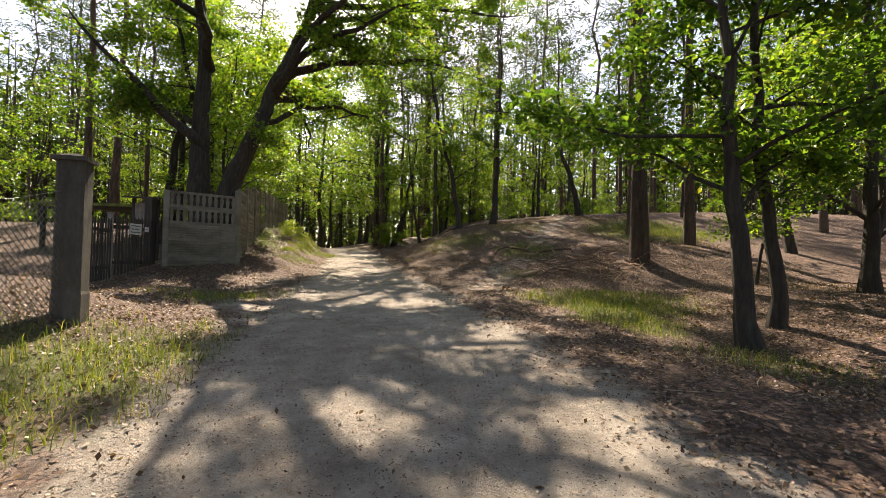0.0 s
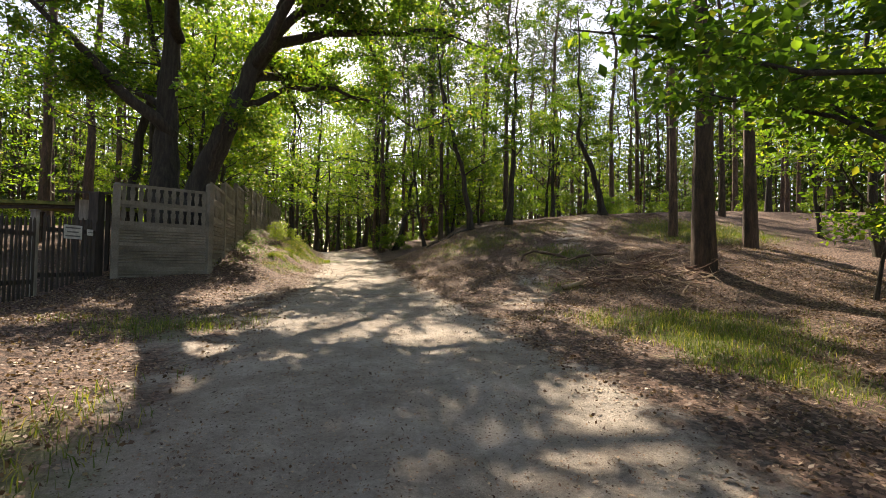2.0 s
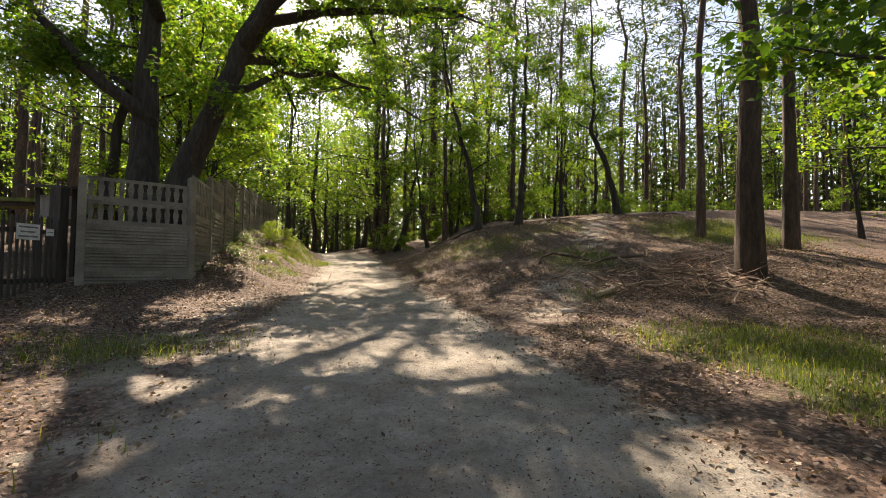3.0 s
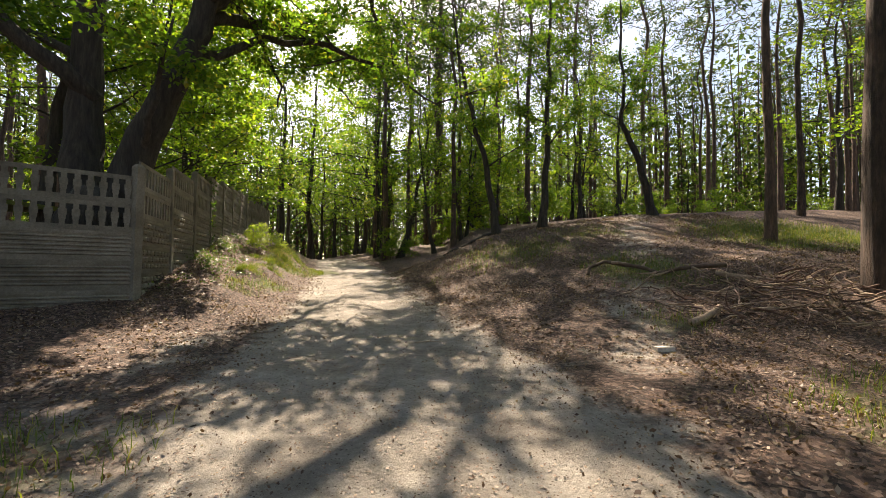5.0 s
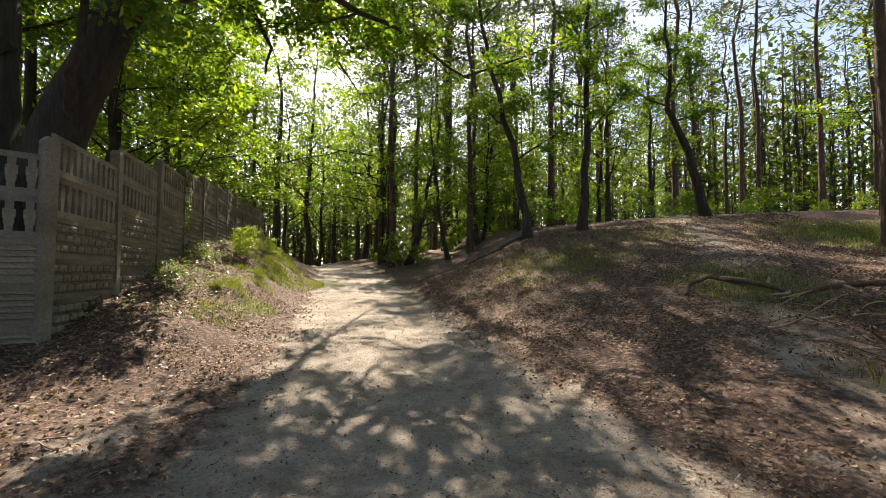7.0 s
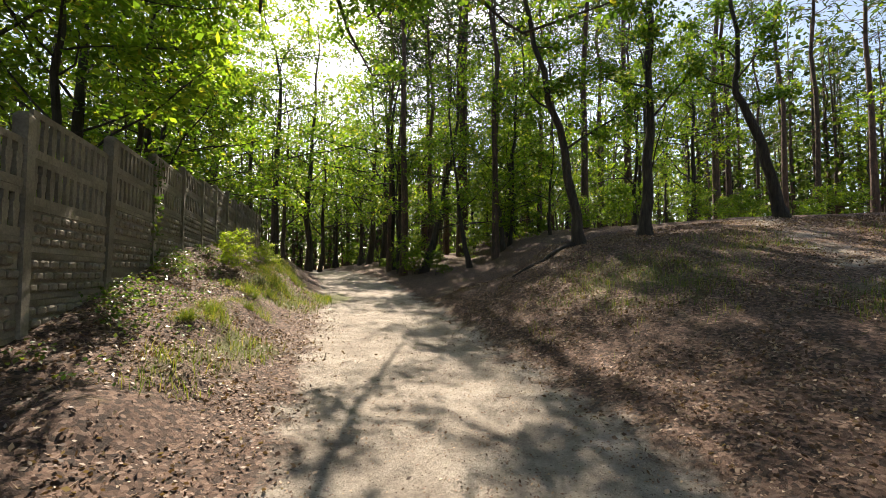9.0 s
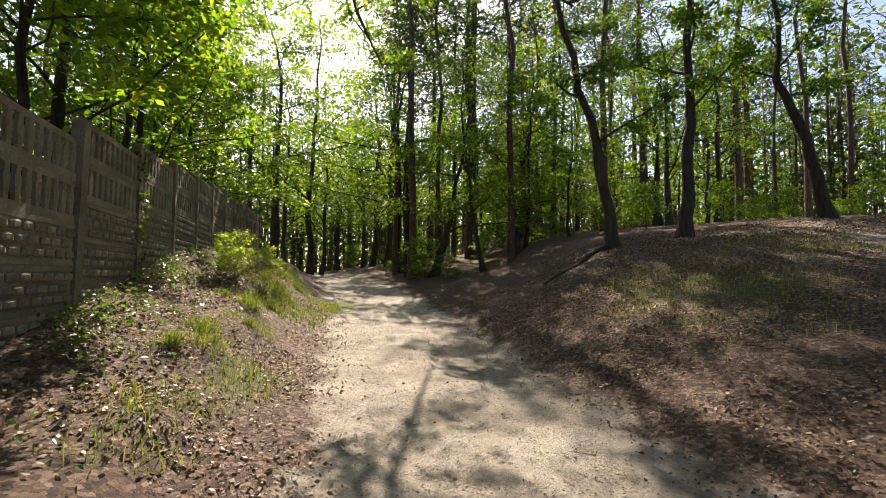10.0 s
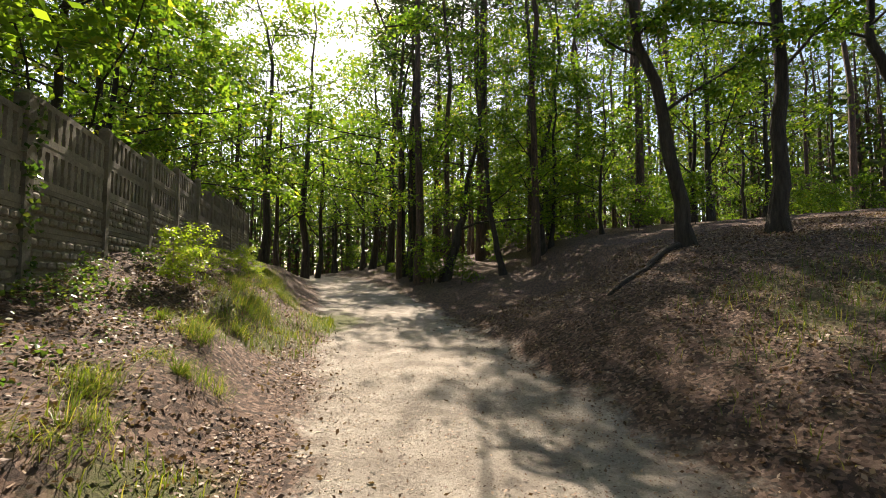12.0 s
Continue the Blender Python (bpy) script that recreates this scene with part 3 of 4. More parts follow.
place(broadleaf("oak_tree", "slim dark tree standing close behind another", EDGE, 15,
                [(0, 0, 0), (-0.1, 0, 1.5), (-0.35, 0.0, 3.2), (-0.4, 0, 5.5), (-0.5, 0, 8), (-0.5, 0, 11)], 0.13, 0.26, 20, 3.5, 8, 0.9, 32, 0.13, 0.24, OAK), 5.75, 8.0)
place(broadleaf("oak_tree", "leafy oak with low drooping boughs at the edge of the wood", EDGE, 16,
                [(0, 0, 0), (0.05, 0, 1.5), (0.1, 0.0, 3.2), (0.0, 0, 5.5), (-0.2, 0, 8), (-0.3, 0, 11)], 0.17, 0.13, 20, 3.6, 7, 0.8, 24, 0.12, 0.24, YOUNG), 9.1, 9.9)
# bushy trees that hang over the concrete wall
for k, (x, y, h) in enumerate(((-10.0, 20.5, 8.5), (-11.0, 24.5, 9.5), (-12.8, 28.5, 11.0), (-14.6, 33.0, 10.0), (-15.4, 38.0, 10.0))):
    place(broadleaf("young_oak", "bushy young oak hanging over the concrete wall", "oaks behind the wall", 20 + k,
                    [(0, 0, 0), (0.05, 0, h * 0.2), (0.2, 0.1, h * 0.5), (0.45, 0.0, h * 0.75), (0.7, 0, h)], 0.1, 0.16, 22, 5.2, 9, 0.95, 18, 0.16, 0.17, OAK if k % 2 else YOUNG, False), x, y)
place(broadleaf("oak_tree", "leaning dark tree behind the gate and the old oak", EDGE, 17,
                [(0, 0, 0), (0.2, 0, 2.0), (0.6, 0, 4.5), (1.0, 0.0, 6.0), (0.2, 0, 9), (-0.6, 0, 12)], 0.19, 0.36, 12, 3.0, 6, 0.8, 26, 0.12, 0.2, OAK), -10.9, 18.0)
# ---- concrete wall ----
WALL_A, WALL_B = Vector((-8.3, 13.85)), Vector((-6.76, 15.2))
WALL_DIR = Vector((-0.267, 0.9637))
STEP, POST_H, PANEL_H = 2.06, 2.12, 0.5


def post_mesh():
    g = Geo()
    w, d = 0.075, 0.07
    ring = [(-w, -d), (w, -d), (w, d), (-w, d)]
    for z, s in ((-0.5, 1), (POST_H - 0.05, 1), (POST_H, 0.55)):
        g.v += [Vector((x * s, y * s, z)) for x, y in ring]
    for i in (0, 4):
        for k in range(4):
            g.f.append((i + k, i + (k + 1) % 4, i + 4 + (k + 1) % 4, i + 4 + k))
    g.f.append((8, 9, 10, 11))
    return g.mesh("post", CONCRETE)


def openwork_mesh(width):
    """The top slab: a rail, spindles with gaps between them, a second rail."""
    g, h = Geo(), width / 2
    g.box(-h, h, -0.025, 0.025, 0.0, 0.09)
    g.box(-h, h, -0.02, 0.02, 0.43, 0.5)
    n = 11
    for k in range(n):
        x = -h + (k + 0.5) * width / n
        for z0, z1, w in ((0.09, 0.17, 0.036), (0.17, 0.24, 0.046), (0.24, 0.34, 0.056), (0.34, 0.43, 0.038)):
            g.box(x - w, x + w, -0.02, 0.02, z0, z1)
    return g.mesh("openwork_panel", CONCRETE)


def slab_mesh(width, ribs=False):
    g, h = Geo(), width / 2
    g.box(-h, h, -0.022, 0.018, 0.0, 0.5)
    g.box(-h, h, 0.018, 0.034, 0.0, 0.06)
    g.box(-h, h, 0.018, 0.034, 0.44, 0.494)
    if ribs:
        for k in range(5):
            g.box(-h, h, 0.018, 0.04, 0.085 + k * 0.07, 0.125 + k * 0.07, None, 0.01)
    return g.mesh("slab", CONCRETE)


def stone_mesh(w, h, seed):
    """One cast stone: a domed, slightly irregular block face."""
    rnd, g = random.Random(seed), Geo()
    def ring(s, y):
        return [Vector((sx * w / 2 * s * rnd.uniform(0.92, 1.0), y, sz * h / 2 * s * rnd.uniform(0.9, 1.0))) for sx, sz in ((-1, -0.6), (-0.6, -1), (0.6, -1), (1, -0.6), (1, 0.6), (0.6, 1), (-0.6, 1), (-1, 0.6))]
    g.v = ring(1, 0.016) + ring(0.9, 0.042) + ring(0.5, 0.056)
    for i in (0, 8):
        for k in range(8):
            g.f.append((i + k, i + 8 + k, i + 8 + (k + 1) % 8, i + (k + 1) % 8))
    g.f.append(tuple(range(23, 15, -1)))
    return g.mesh("stone", CONCRETE)


STONES = [stone_mesh(0.2, 0.106, s) for s in range(5)]
POST, OPENWORK, SLAB, RIBBED = post_mesh(), openwork_mesh(1.94), slab_mesh(1.94), slab_mesh(1.94, True)


def wall_frame(a, b, z):
    """Local frame of one bay: x from post to post, y out to the road, z up."""
    d = (b - a).normalized()
    m = Matrix(((d.x, d.y, 0, (a.x + b.x) / 2), (d.y, -d.x, 0, (a.y + b.y) / 2), (0, 0, 1, z), (0, 0, 0, 1)))
    return m


def build_wall():
    rnd = random.Random(3)
    posts = [WALL_A, WALL_B] + [WALL_B + WALL_DIR * STEP * k for k in range(1, 14)]
    tops = [3.28, 3.5, 3.86, 4.2, 4.46] + [4.68 + 0.17 * min(k, 3) + 0.12 * max(0, k - 3) for k in range(10)]
    root = thing("wall_west", Matrix(), "grey weathered precast concrete wall with openwork top panels", "wall", kind="structure")
    for i, p in enumerate(posts):
        d = (posts[min(i + 1, len(posts) - 1)] - posts[max(i - 1, 0)]).normalized()
        m = Matrix.Translation((p.x, p.y, tops[i] + 0.05 - POST_H)) @ Matrix.Rotation(math.atan2(d.y, d.x) + rnd.uniform(-0.05, 0.05), 4, "Z") @ Matrix.Rotation(rnd.uniform(-0.015, 0.015), 4, "X")
        part("post", POST, root, m=m)
    far = Geo()
    for i in range(len(posts) - 1):
        z = (tops[i] + tops[i + 1]) / 2 - 2.06
        f = wall_frame(posts[i], posts[i + 1], z)
        for k in range(-1, 4):
            me = OPENWORK if k >= 2 else (RIBBED if i == 0 else SLAB)
            part("openwork_panel" if me is OPENWORK else "slab", me, root, m=f @ Matrix.Translation((0, rnd.uniform(-0.004, 0.004), k * 0.5)))
            if me is SLAB:
                for row in range(3):
                    n = 9
                    for c in range(n - row % 2):
                        q = f @ Matrix.Translation((-0.97 + (c + 0.5 + 0.5 * (row % 2)) * 1.94 / n, 0, k * 0.5 + 0.125 + row * 0.125))
                        me2 = STONES[rnd.randrange(5)]
                        if 1 <= i <= 4 and k >= 0:
                            part("stone", me2, root, m=q)
                        else:
                            base = len(far.v)
                            far.v += [q @ v.co for v in me2.vertices]
                            far.f += [tuple(base + j for j in pl.vertices) for pl in me2.polygons]
    ob = part("stones", far.mesh("stones", CONCRETE), root)
    ob["kind"] = "stuff"


build_wall()


# ---- gate and mesh fence ----
def picket_gate(a, b, height, name, label):
    d = Vector((b[0] - a[0], b[1] - a[1]))
    n = d.length
    z = min(ground_z(*a), ground_z(*b)) + 0.05
    m = Matrix.Translation((a[0], a[1], z)) @ Matrix.Rotation(math.atan2(d.y, d.x), 4, "Z")
    root = thing(name, m, label, "gate", "gate leaves")
    rnd = random.Random(int(n * 100))
    for zz in (0.3, height - 0.35):
        part("rail", Geo().box(0.02, n - 0.02, 0.03, 0.07, zz, zz + 0.09).mesh("rail", WOOD_DARK), root)
    g = Geo()
    g.v = [Vector(p) for p in ((-0.028, -0.01, 0), (0.028, -0.01, 0), (0.028, 0.012, 0), (-0.028, 0.012, 0), (-0.028, -0.01, height - 0.06), (0.028, -0.01, height - 0.06), (0.028, 0.012, height - 0.06), (-0.028, 0.012, height - 0.06), (0, -0.01, height), (0, 0.012, height))]
    g.f = [(3, 2, 1, 0), (0, 1, 5, 8, 4), (2, 3, 7, 9, 6), (1, 2, 6, 5), (3, 0, 4, 7), (4, 8, 9, 7), (8, 5, 6, 9)]
    me = g.mesh("picket", WOOD_DARK)
    k = 0.08
    while k < n - 0.04:
        part("picket", me, root, m=Matrix.Translation((k, 0, rnd.uniform(-0.02, 0.02))) @ Matrix.Rotation(rnd.uniform(-0.02, 0.02), 4, "Y"))
        k += 0.125
    return root, m


gate, gm = picket_gate((-8.25, 10.2), (-8.62, 12.1), 1.6, "picket_gate", "tall dark wooden picket gate leaf, closed, in the shade")
gate2, gm2 = picket_gate((-8.66, 12.2), (-8.62, 13.7), 1.6, "picket_gate", "dark wooden picket gate leaf with plates screwed to it, closed")


def gate_post(x, y, h, w, label, material):
    z = ground_z(x, y)
    ob = thing("gate_post", Matrix.Translation((x, y, z)), label, "post", "gate posts")
    g = Geo().box(-w, w, -w, w, -0.4, h)
    part("shaft", g.mesh("shaft", material), ob)
    part("cap", Geo().box(-w - 0.015, w + 0.015, -w - 0.015, w + 0.015, h, h + 0.04).mesh("cap", material), ob)


gate_post(-8.72, 12.14, 1.7, 0.05, "thin weathered gate post between two leaves", WOOD_PALE)
gate_post(-8.74, 13.82, 1.95, 0.11, "thick dark wooden gate post beside the concrete wall", WOOD_DARK)
gate_post(-8.2, 10.05, 1.7, 0.08, "dark wooden gate post at the end of the gate", WOOD_DARK)


def plate(name, m, w, h, label, rows):
    ob = thing(name, m, label, "sign", "plates on the gate")
    part("panel", Geo().box(0, 0.006, -w / 2, w / 2, -h / 2, h / 2).mesh("panel", PLATE), ob)
    for r in range(rows):
        z = h / 2 - (r + 0.7) * h / (rows + 0.4)
        part("text_bar", Geo().box(0.006, 0.008, -w * (0.42 - 0.08 * (r % 2)), w * (0.4 - 0.1 * (r % 3 == 1)), z - h * 0.05, z + h * 0.05).mesh("text_bar", INK), ob)


plate("sign_plate", Matrix.Translation((-8.612, 12.98, 2.08)), 0.5, 0.3, "pale rectangular plate with faded dark print on the gate", 3)
plate("sign_plate", Matrix.Translation((-8.607, 13.46, 2.1)), 0.18, 0.14, "small white plate with a line of print on the gate", 1)


def mesh_fence():
    px, py = -4.43, 5.55
    z = ground_z(px, py)
    post = thing("concrete_post", Matrix.Translation((px, py, z)) @ Matrix.Rotation(0.3, 4, "Z"), "thick square dark concrete post with a mossy cap", "post")
    g = Geo()
    w = 0.145
    for zz, s in ((-0.4, 1.06), (0.0, 1.06), (0.28, 1.05), (0.32, 1.0), (1.86, 1.0)):
        g.v += [Vector((x * w * s, y * w * s, zz)) for x, y in ((-1, -0.8), (-0.8, -1), (0.8, -1), (1, -0.8), (1, 0.8), (0.8, 1), (-0.8, 1), (-1, 0.8))]
    for i in range(4):
        for k in range(8):
            g.f.append((i * 8 + k, i * 8 + (k + 1) % 8, i * 8 + 8 + (k + 1) % 8, i * 8 + 8 + k))
    part("shaft", g.mesh("shaft", CONCRETE_DARK), post)
    c = Geo().box(-0.18, 0.18, -0.18, 0.18, 1.86, 1.91)
    b = len(c.v)
    c.v += [Vector(p) for p in ((-0.17, -0.17, 1.91), (0.17, -0.17, 1.91), (0.17, 0.17, 1.91), (-0.17, 0.17, 1.91), (0, 0, 1.97))]
    c.f += [(b, b + 1, b + 4), (b + 1, b + 2, b + 4), (b + 2, b + 3, b + 4), (b + 3, b, b + 4)]
    part("cap", c.mesh("cap", CONCRETE_DARK), post, "lichen-spotted concrete cap")
    ax, ay, bx, by = -4.45, 5.38, -3.6, -1.5
    d = Vector((bx - ax, by - ay))
    n = d.length
    m = Matrix(((d.x / n, d.y / n, 0, ax), (d.y / n, -d.x / n, 0, ay), (0, 0, 1, 0), (0, 0, 0, 1)))
    root = thing("wire_fence", m, "sagging diamond wire mesh fence on thin iron posts", "fence")
    def low(s):
        return ground_z(ax + d.x * s / n, ay + d.y * s / n) + 0.02
    def high(s):
        return low(s) + 1.12 + 0.33 * math.exp(-s / 1.0)
    g, cell = Geo(), 0.085
    k = -int(1.6 / cell)
    while k * cell < n:
        for sgn in (1, -1):
            run = []
            for j in range(0, 24):
                h = j * cell
                s = k * cell + (h if sgn > 0 else 1.7 - h)
                if 0 <= s <= n and h <= high(s) - low(s):
                    run.append(Vector((s, 0.004 * sgn, low(s) + h)))
            if len(run) > 1:
                g.tube([run[0], run[len(run) // 2], run[-1]] if len(run) > 4 else [run[0], run[-1]], [0.0038] * (3 if len(run) > 4 else 2), 3, False)
        k += 1
    part("wire_mesh", g.mesh("wire_mesh", WIRE), root)
    for s in (2.4, 4.8, 6.9):
        part("fence_post", Geo().tube([(s, 0.03, low(s) - 0.4), (s, 0.03, high(s) + 0.05)], [0.024, 0.024], 8).mesh("fence_post", IRON), root)
    part("top_wire", Geo().tube([(s * n / 10, 0, high(s * n / 10)) for s in range(11)], [0.003] * 11, 4).mesh("top_wire", WIRE), root)


mesh_fence()


def shelter():
    x, y = -12.6, 17.6
    z = ground_z(x, y)
    root = thing("shelter", Matrix.Translation((x, y, z)) @ Matrix.Rotation(-0.1, 4, "Z"), "low open timber shelter with a mossy yellow-green roof", "shelter")
    r = Geo()
    r.box(-2.0, 2.0, -1.2, 1.2, 1.3, 1.4, Matrix.Rotation(0.03, 4, "Y"))
    part("roof", r.mesh("roof", MOSS), root, "roof felt overgrown with moss")
    for px in (-1.8, 1.8):
        for py in (-1.0, 1.0):
            part("post", Geo().box(px - 0.06, px + 0.06, py - 0.06, py + 0.06, -0.4, 1.3).mesh("post", WOOD_DARK), root)
    part("beam", Geo().box(-1.95, 1.95, -1.06, -0.96, 1.18, 1.28).mesh("beam", WOOD_DARK), root)


shelter()


def notice_board():
    x, y = -9.15, 14.25
    z = ground_z(x, y)
    root = thing("notice_board", Matrix.Translation((x, y, z)) @ Matrix.Rotation(0.25, 4, "Z"), "weathered pale board under a small dark roof beside the gate", "notice board")
    for k in (-0.33, 0.33):
        part("post", Geo().box(k - 0.04, k + 0.04, -0.04, 0.04, -0.3, 1.9).mesh("post", WOOD_DARK), root)
    part("board", Geo().box(-0.3, 0.3, -0.03, 0.0, 1.25, 1.75).mesh("board", WOOD_PALE), root, "pale faded board")
    part("roof", Geo().box(-0.5, 0.5, -0.28, 0.28, 1.9, 1.95, Matrix.Rotation(0.12, 4, "X")).mesh("roof", WOOD_DARK), root)


notice_board()


# ---- the wood ----
def near_road(x, y, extra):
    return abs(x - road_x(y)) < road_half(y) + extra


PINES = [pine(100 + k, h, r) for k, (h, r) in enumerate(((19, 0.15), (21, 0.18), (17, 0.12), (20, 0.14), (18, 0.2)))]
SAPLINGS = []
for k, (h, r, lf) in enumerate(((6.5, 0.075, 12), (9.0, 0.115, 12), (5.0, 0.05, 11), (11.0, 0.15, 13), (7.5, 0.09, 11))):
    rr = random.Random(k)
    SAPLINGS.append(broadleaf("young_tree", "young broadleaved tree with a thin stem and bright green leaves", "young trees in the wood", 40 + k,
                              [(0, 0, 0), (rr.uniform(-0.2, 0.2), rr.uniform(-0.2, 0.2), h * 0.3), (rr.uniform(-0.5, 0.5), rr.uniform(-0.5, 0.5), h * 0.65), (rr.uniform(-0.8, 0.8), rr.uniform(-0.8, 0.8), h)],
                              r, 0.2, lf, (0.5 if h < 8 else 0.4) * h, 6, 0.95, 12, 0.155, 0.2, YOUNG, False, 6, 0.5, 0.01))
SHRUBS = []
for k in range(3):
    SHRUBS.append(broadleaf("shrub", "low leafy green shrub on the forest floor", "shrubs in the wood", 70 + k,
                            [(0, 0, 0), (0.05, 0.05, 0.6), (0.1, -0.1, 1.3), (0.0, 0.1, 1.9)], 0.02, 0.08, 9, 1.1, 5, 0.45, 9, 0.135, 0.16, YOUNG, False, 5, 0.6, 0.006))

used = {}


def put(kinds, x, y, turn, size, k):
    proto = kinds[k % len(kinds)]
    if proto.name not in used:
        used[proto.name] = True
        place(proto, x, y, turn, size)
    else:
        copy_thing(proto, stand(proto, x, y, turn, size))


# pines and young trees that stand out singly: x, y, kind, size
SINGLE = ((6.25, 14.75, "p", 4, 1.3), (8.05, 20.0, "p", 2, 1.15), (9.35, 17.6, "p", 0, 1.2), (11.5, 12.5, "s", 1, 1.1), (12.0, 16.0, "s", 3, 1.0),
          (-4.6, 34.5, "p", 1, 1.0), (-4.9, 35.6, "s", 4, 1.0), (-5.3, 41.0, "s", 4, 1.2), (1.8, 32.0, "s", 0, 0.9), (-3.4, 37.0, "p", 2, 1.0), (-5.6, 37.8, "p", 2, 0.9),
          (-5.4, 38.5, "s", 3, 1.2), (-5.0, 36.6, "p", 2, 0.7), (-0.6, 31.6, "p", 3, 0.95), (3.6, 33.0, "p", 1, 0.95), (8.1, 12.0, "s", 2, 0.85), (3.2, 44.0, "p", 0, 1.0), (-6.8, 46.8, "p", 1, 1.0),
          (-5.2, 40.5, "s", 3, 1.6), (-6.6, 44.0, "s", 3, 1.5), (-13.4, 42.0, "s", 3, 1.6), (-12.2, 46.0, "s", 1, 1.9), (-8.4, 50.0, "s", 3, 1.6), (-14.2, 30.0, "s", 3, 1.1), (-15.6, 36.0, "s", 3, 1.1), (-12.4, 24.5, "s", 1, 1.3), (-11.6, 20.5, "s", 3, 1.1), (-14.6, 41.0, "s", 3, 1.2),
          (-9.5, 52.0, "s", 1, 1.3), (-12.5, 57.0, "s", 3, 1.2), (-15.0, 58.0, "s", 4, 1.4), (-10.5, 60.0, "s", 3, 1.3), (-13.8, 62.0, "s", 1, 1.5), (-8.6, 56.0, "s", 4, 1.2), (-13.5, 44.5, "s", 1, 1.3), (-12.0, 48.5, "s", 3, 1.2), (-16.0, 33.5, "s", 4, 1.1))
for x, y, kind, k, size in SINGLE:
    put(PINES if kind == "p" else SAPLINGS, x, y, (x * 77 + y * 31) % 360, size, k)

# undergrowth between the track and the mound
thick = random.Random(44)
for k in range(20):
    y = thick.uniform(31.0, 42.0)
    x = road_x(y) + road_half(y) + thick.uniform(1.0, 9.5)
    put(SHRUBS, x, y, thick.uniform(0, 360), thick.uniform(0.5, 1.1), k)
for k in range(14):
    y = thick.uniform(29.5, 34.0)
    put(SHRUBS, thick.uniform(3.5, 16.0), y, thick.uniform(0, 360), thick.uniform(0.5, 0.95), k)
# young trees and pines that close the view beyond the mound
for k in range(26):
    y = thick.uniform(33.5, 46.0)
    x = thick.uniform(-1.5, 14.0) - 0.1 * (y - 33)
    put(PINES if k % 3 == 0 else SAPLINGS, x, y, thick.uniform(0, 360), thick.uniform(0.85, 1.25), thick.randrange(5))

scatter = random.Random(21)
spots = [(x, y) for x, y, *_ in SINGLE] + [(0.85, 25.0), (2.65, 25.0), (7.85, 26.8), (4.72, 7.38), (5.6, 7.9), (-8.15, 16.3)]


def free(x, y, gap):
    if any((x - a) ** 2 + (y - b) ** 2 < gap * gap for a, b in spots):
        return False
    spots.append((x, y))
    return True


def wall_side(x, y):
    """Metres outside the concrete wall, on the far side from the road."""
    return (WALL_B.x - 0.277 * (y - WALL_B.y)) - x


count = [0, 0, 0]
for _ in range(6000):
    x, y = scatter.uniform(-42, 42), scatter.uniform(-22, 66)
    right = x > road_x(y)
    if near_road(x, y, 2.2 if y > 26 else 4.0):
        continue
    if right and y < 27 and x < 9.5 + max(0, 12 - y) * 0.1:
        continue
    if right and 27 <= y < 33 and -2.5 < x < 13:
        continue
    if not right and (wall_side(x, y) < 3.0 or (y < 16 and x > -13)):
        continue
    # trees at negative y stay unseen, added to hold back open sky light
    if y < 0 and (abs(x) < 3.5 or (y > -5 and abs(x) < 7)):
        continue
    roll = scatter.random()
    if y < -6 and roll > 0.2:
        continue
    if roll < 0.55 and count[0] < 150 and not (-7 < x < 2 and 30 < y < 40) and free(x, y, 2.1):
        put(PINES, x, y, scatter.uniform(0, 360), scatter.uniform(0.8, 1.15), scatter.randrange(5))
        count[0] += 1
    elif roll < 0.8 and count[1] < 56 and not (2 < y < 8) and not (-6 < x < 9 and y < 38 and scatter.random() < 0.5) and free(x, y, 1.8):
        put(SAPLINGS, x, y, scatter.uniform(0, 360), scatter.uniform(0.7, 1.2), scatter.randrange(5))
        count[1] += 1
    elif count[2] < 44 and y > 12 and free(x, y, 1.0):
        put(SHRUBS, x, y, scatter.uniform(0, 360), scatter.uniform(0.6, 1.4), scatter.randrange(3))
        count[2] += 1


def far_woods():
    rnd, rng = random.Random(31), np.random.default_rng(31)
    g, centres = Geo(), []
    for k in range(1250):
        a, r = math.pi / 2 + (rnd.uniform(-1.25, 1.25) if k % 5 else rnd.uniform(1.25, 5.03)), rnd.uniform(46, 105)
        x, y = -3 + math.cos(a) * r, 18 + math.sin(a) * r
        if near_road(x, y, 1.5) and 0 < y < 58:
            continue
        z, h = ground_z(x, y), rnd.uniform(15, 22)
        w = rnd.uniform(0.09, 0.19)
        g.tube([(x, y, z - 0.3), (x + rnd.uniform(-0.4, 0.4), y, z + h * 0.5), (x + rnd.uniform(-0.6, 0.6), y, z + h)], [w, w * 0.8, 0.03], 5, False)
        centres += [(x + rnd.uniform(-1.5, 1.5), y + rnd.uniform(-1.5, 1.5), z + h * rnd.uniform(0.4, 1.0)) for _ in range(14)]
        if rnd.random() < 0.9:
            centres += [(x + rnd.uniform(-2, 2), y + rnd.uniform(-2, 2), z + rnd.uniform(0.3, 8.0)) for _ in range(12)]
    thing("far_trunks", Matrix(), "distant pine trunks standing close together", "woods", kind="stuff", data=g.mesh("far_trunks", BARK_PINE, True))
    v, q = leaves(rng, centres, (1.1, 1.1, 0.8), 7, 0.62, 0.4, 0.6, False)
    thing("far_foliage", Matrix(), "distant green foliage of the wood", "woods", kind="stuff", data=mesh_np("far_foliage", v, q, LEAF_FAR))


far_woods()


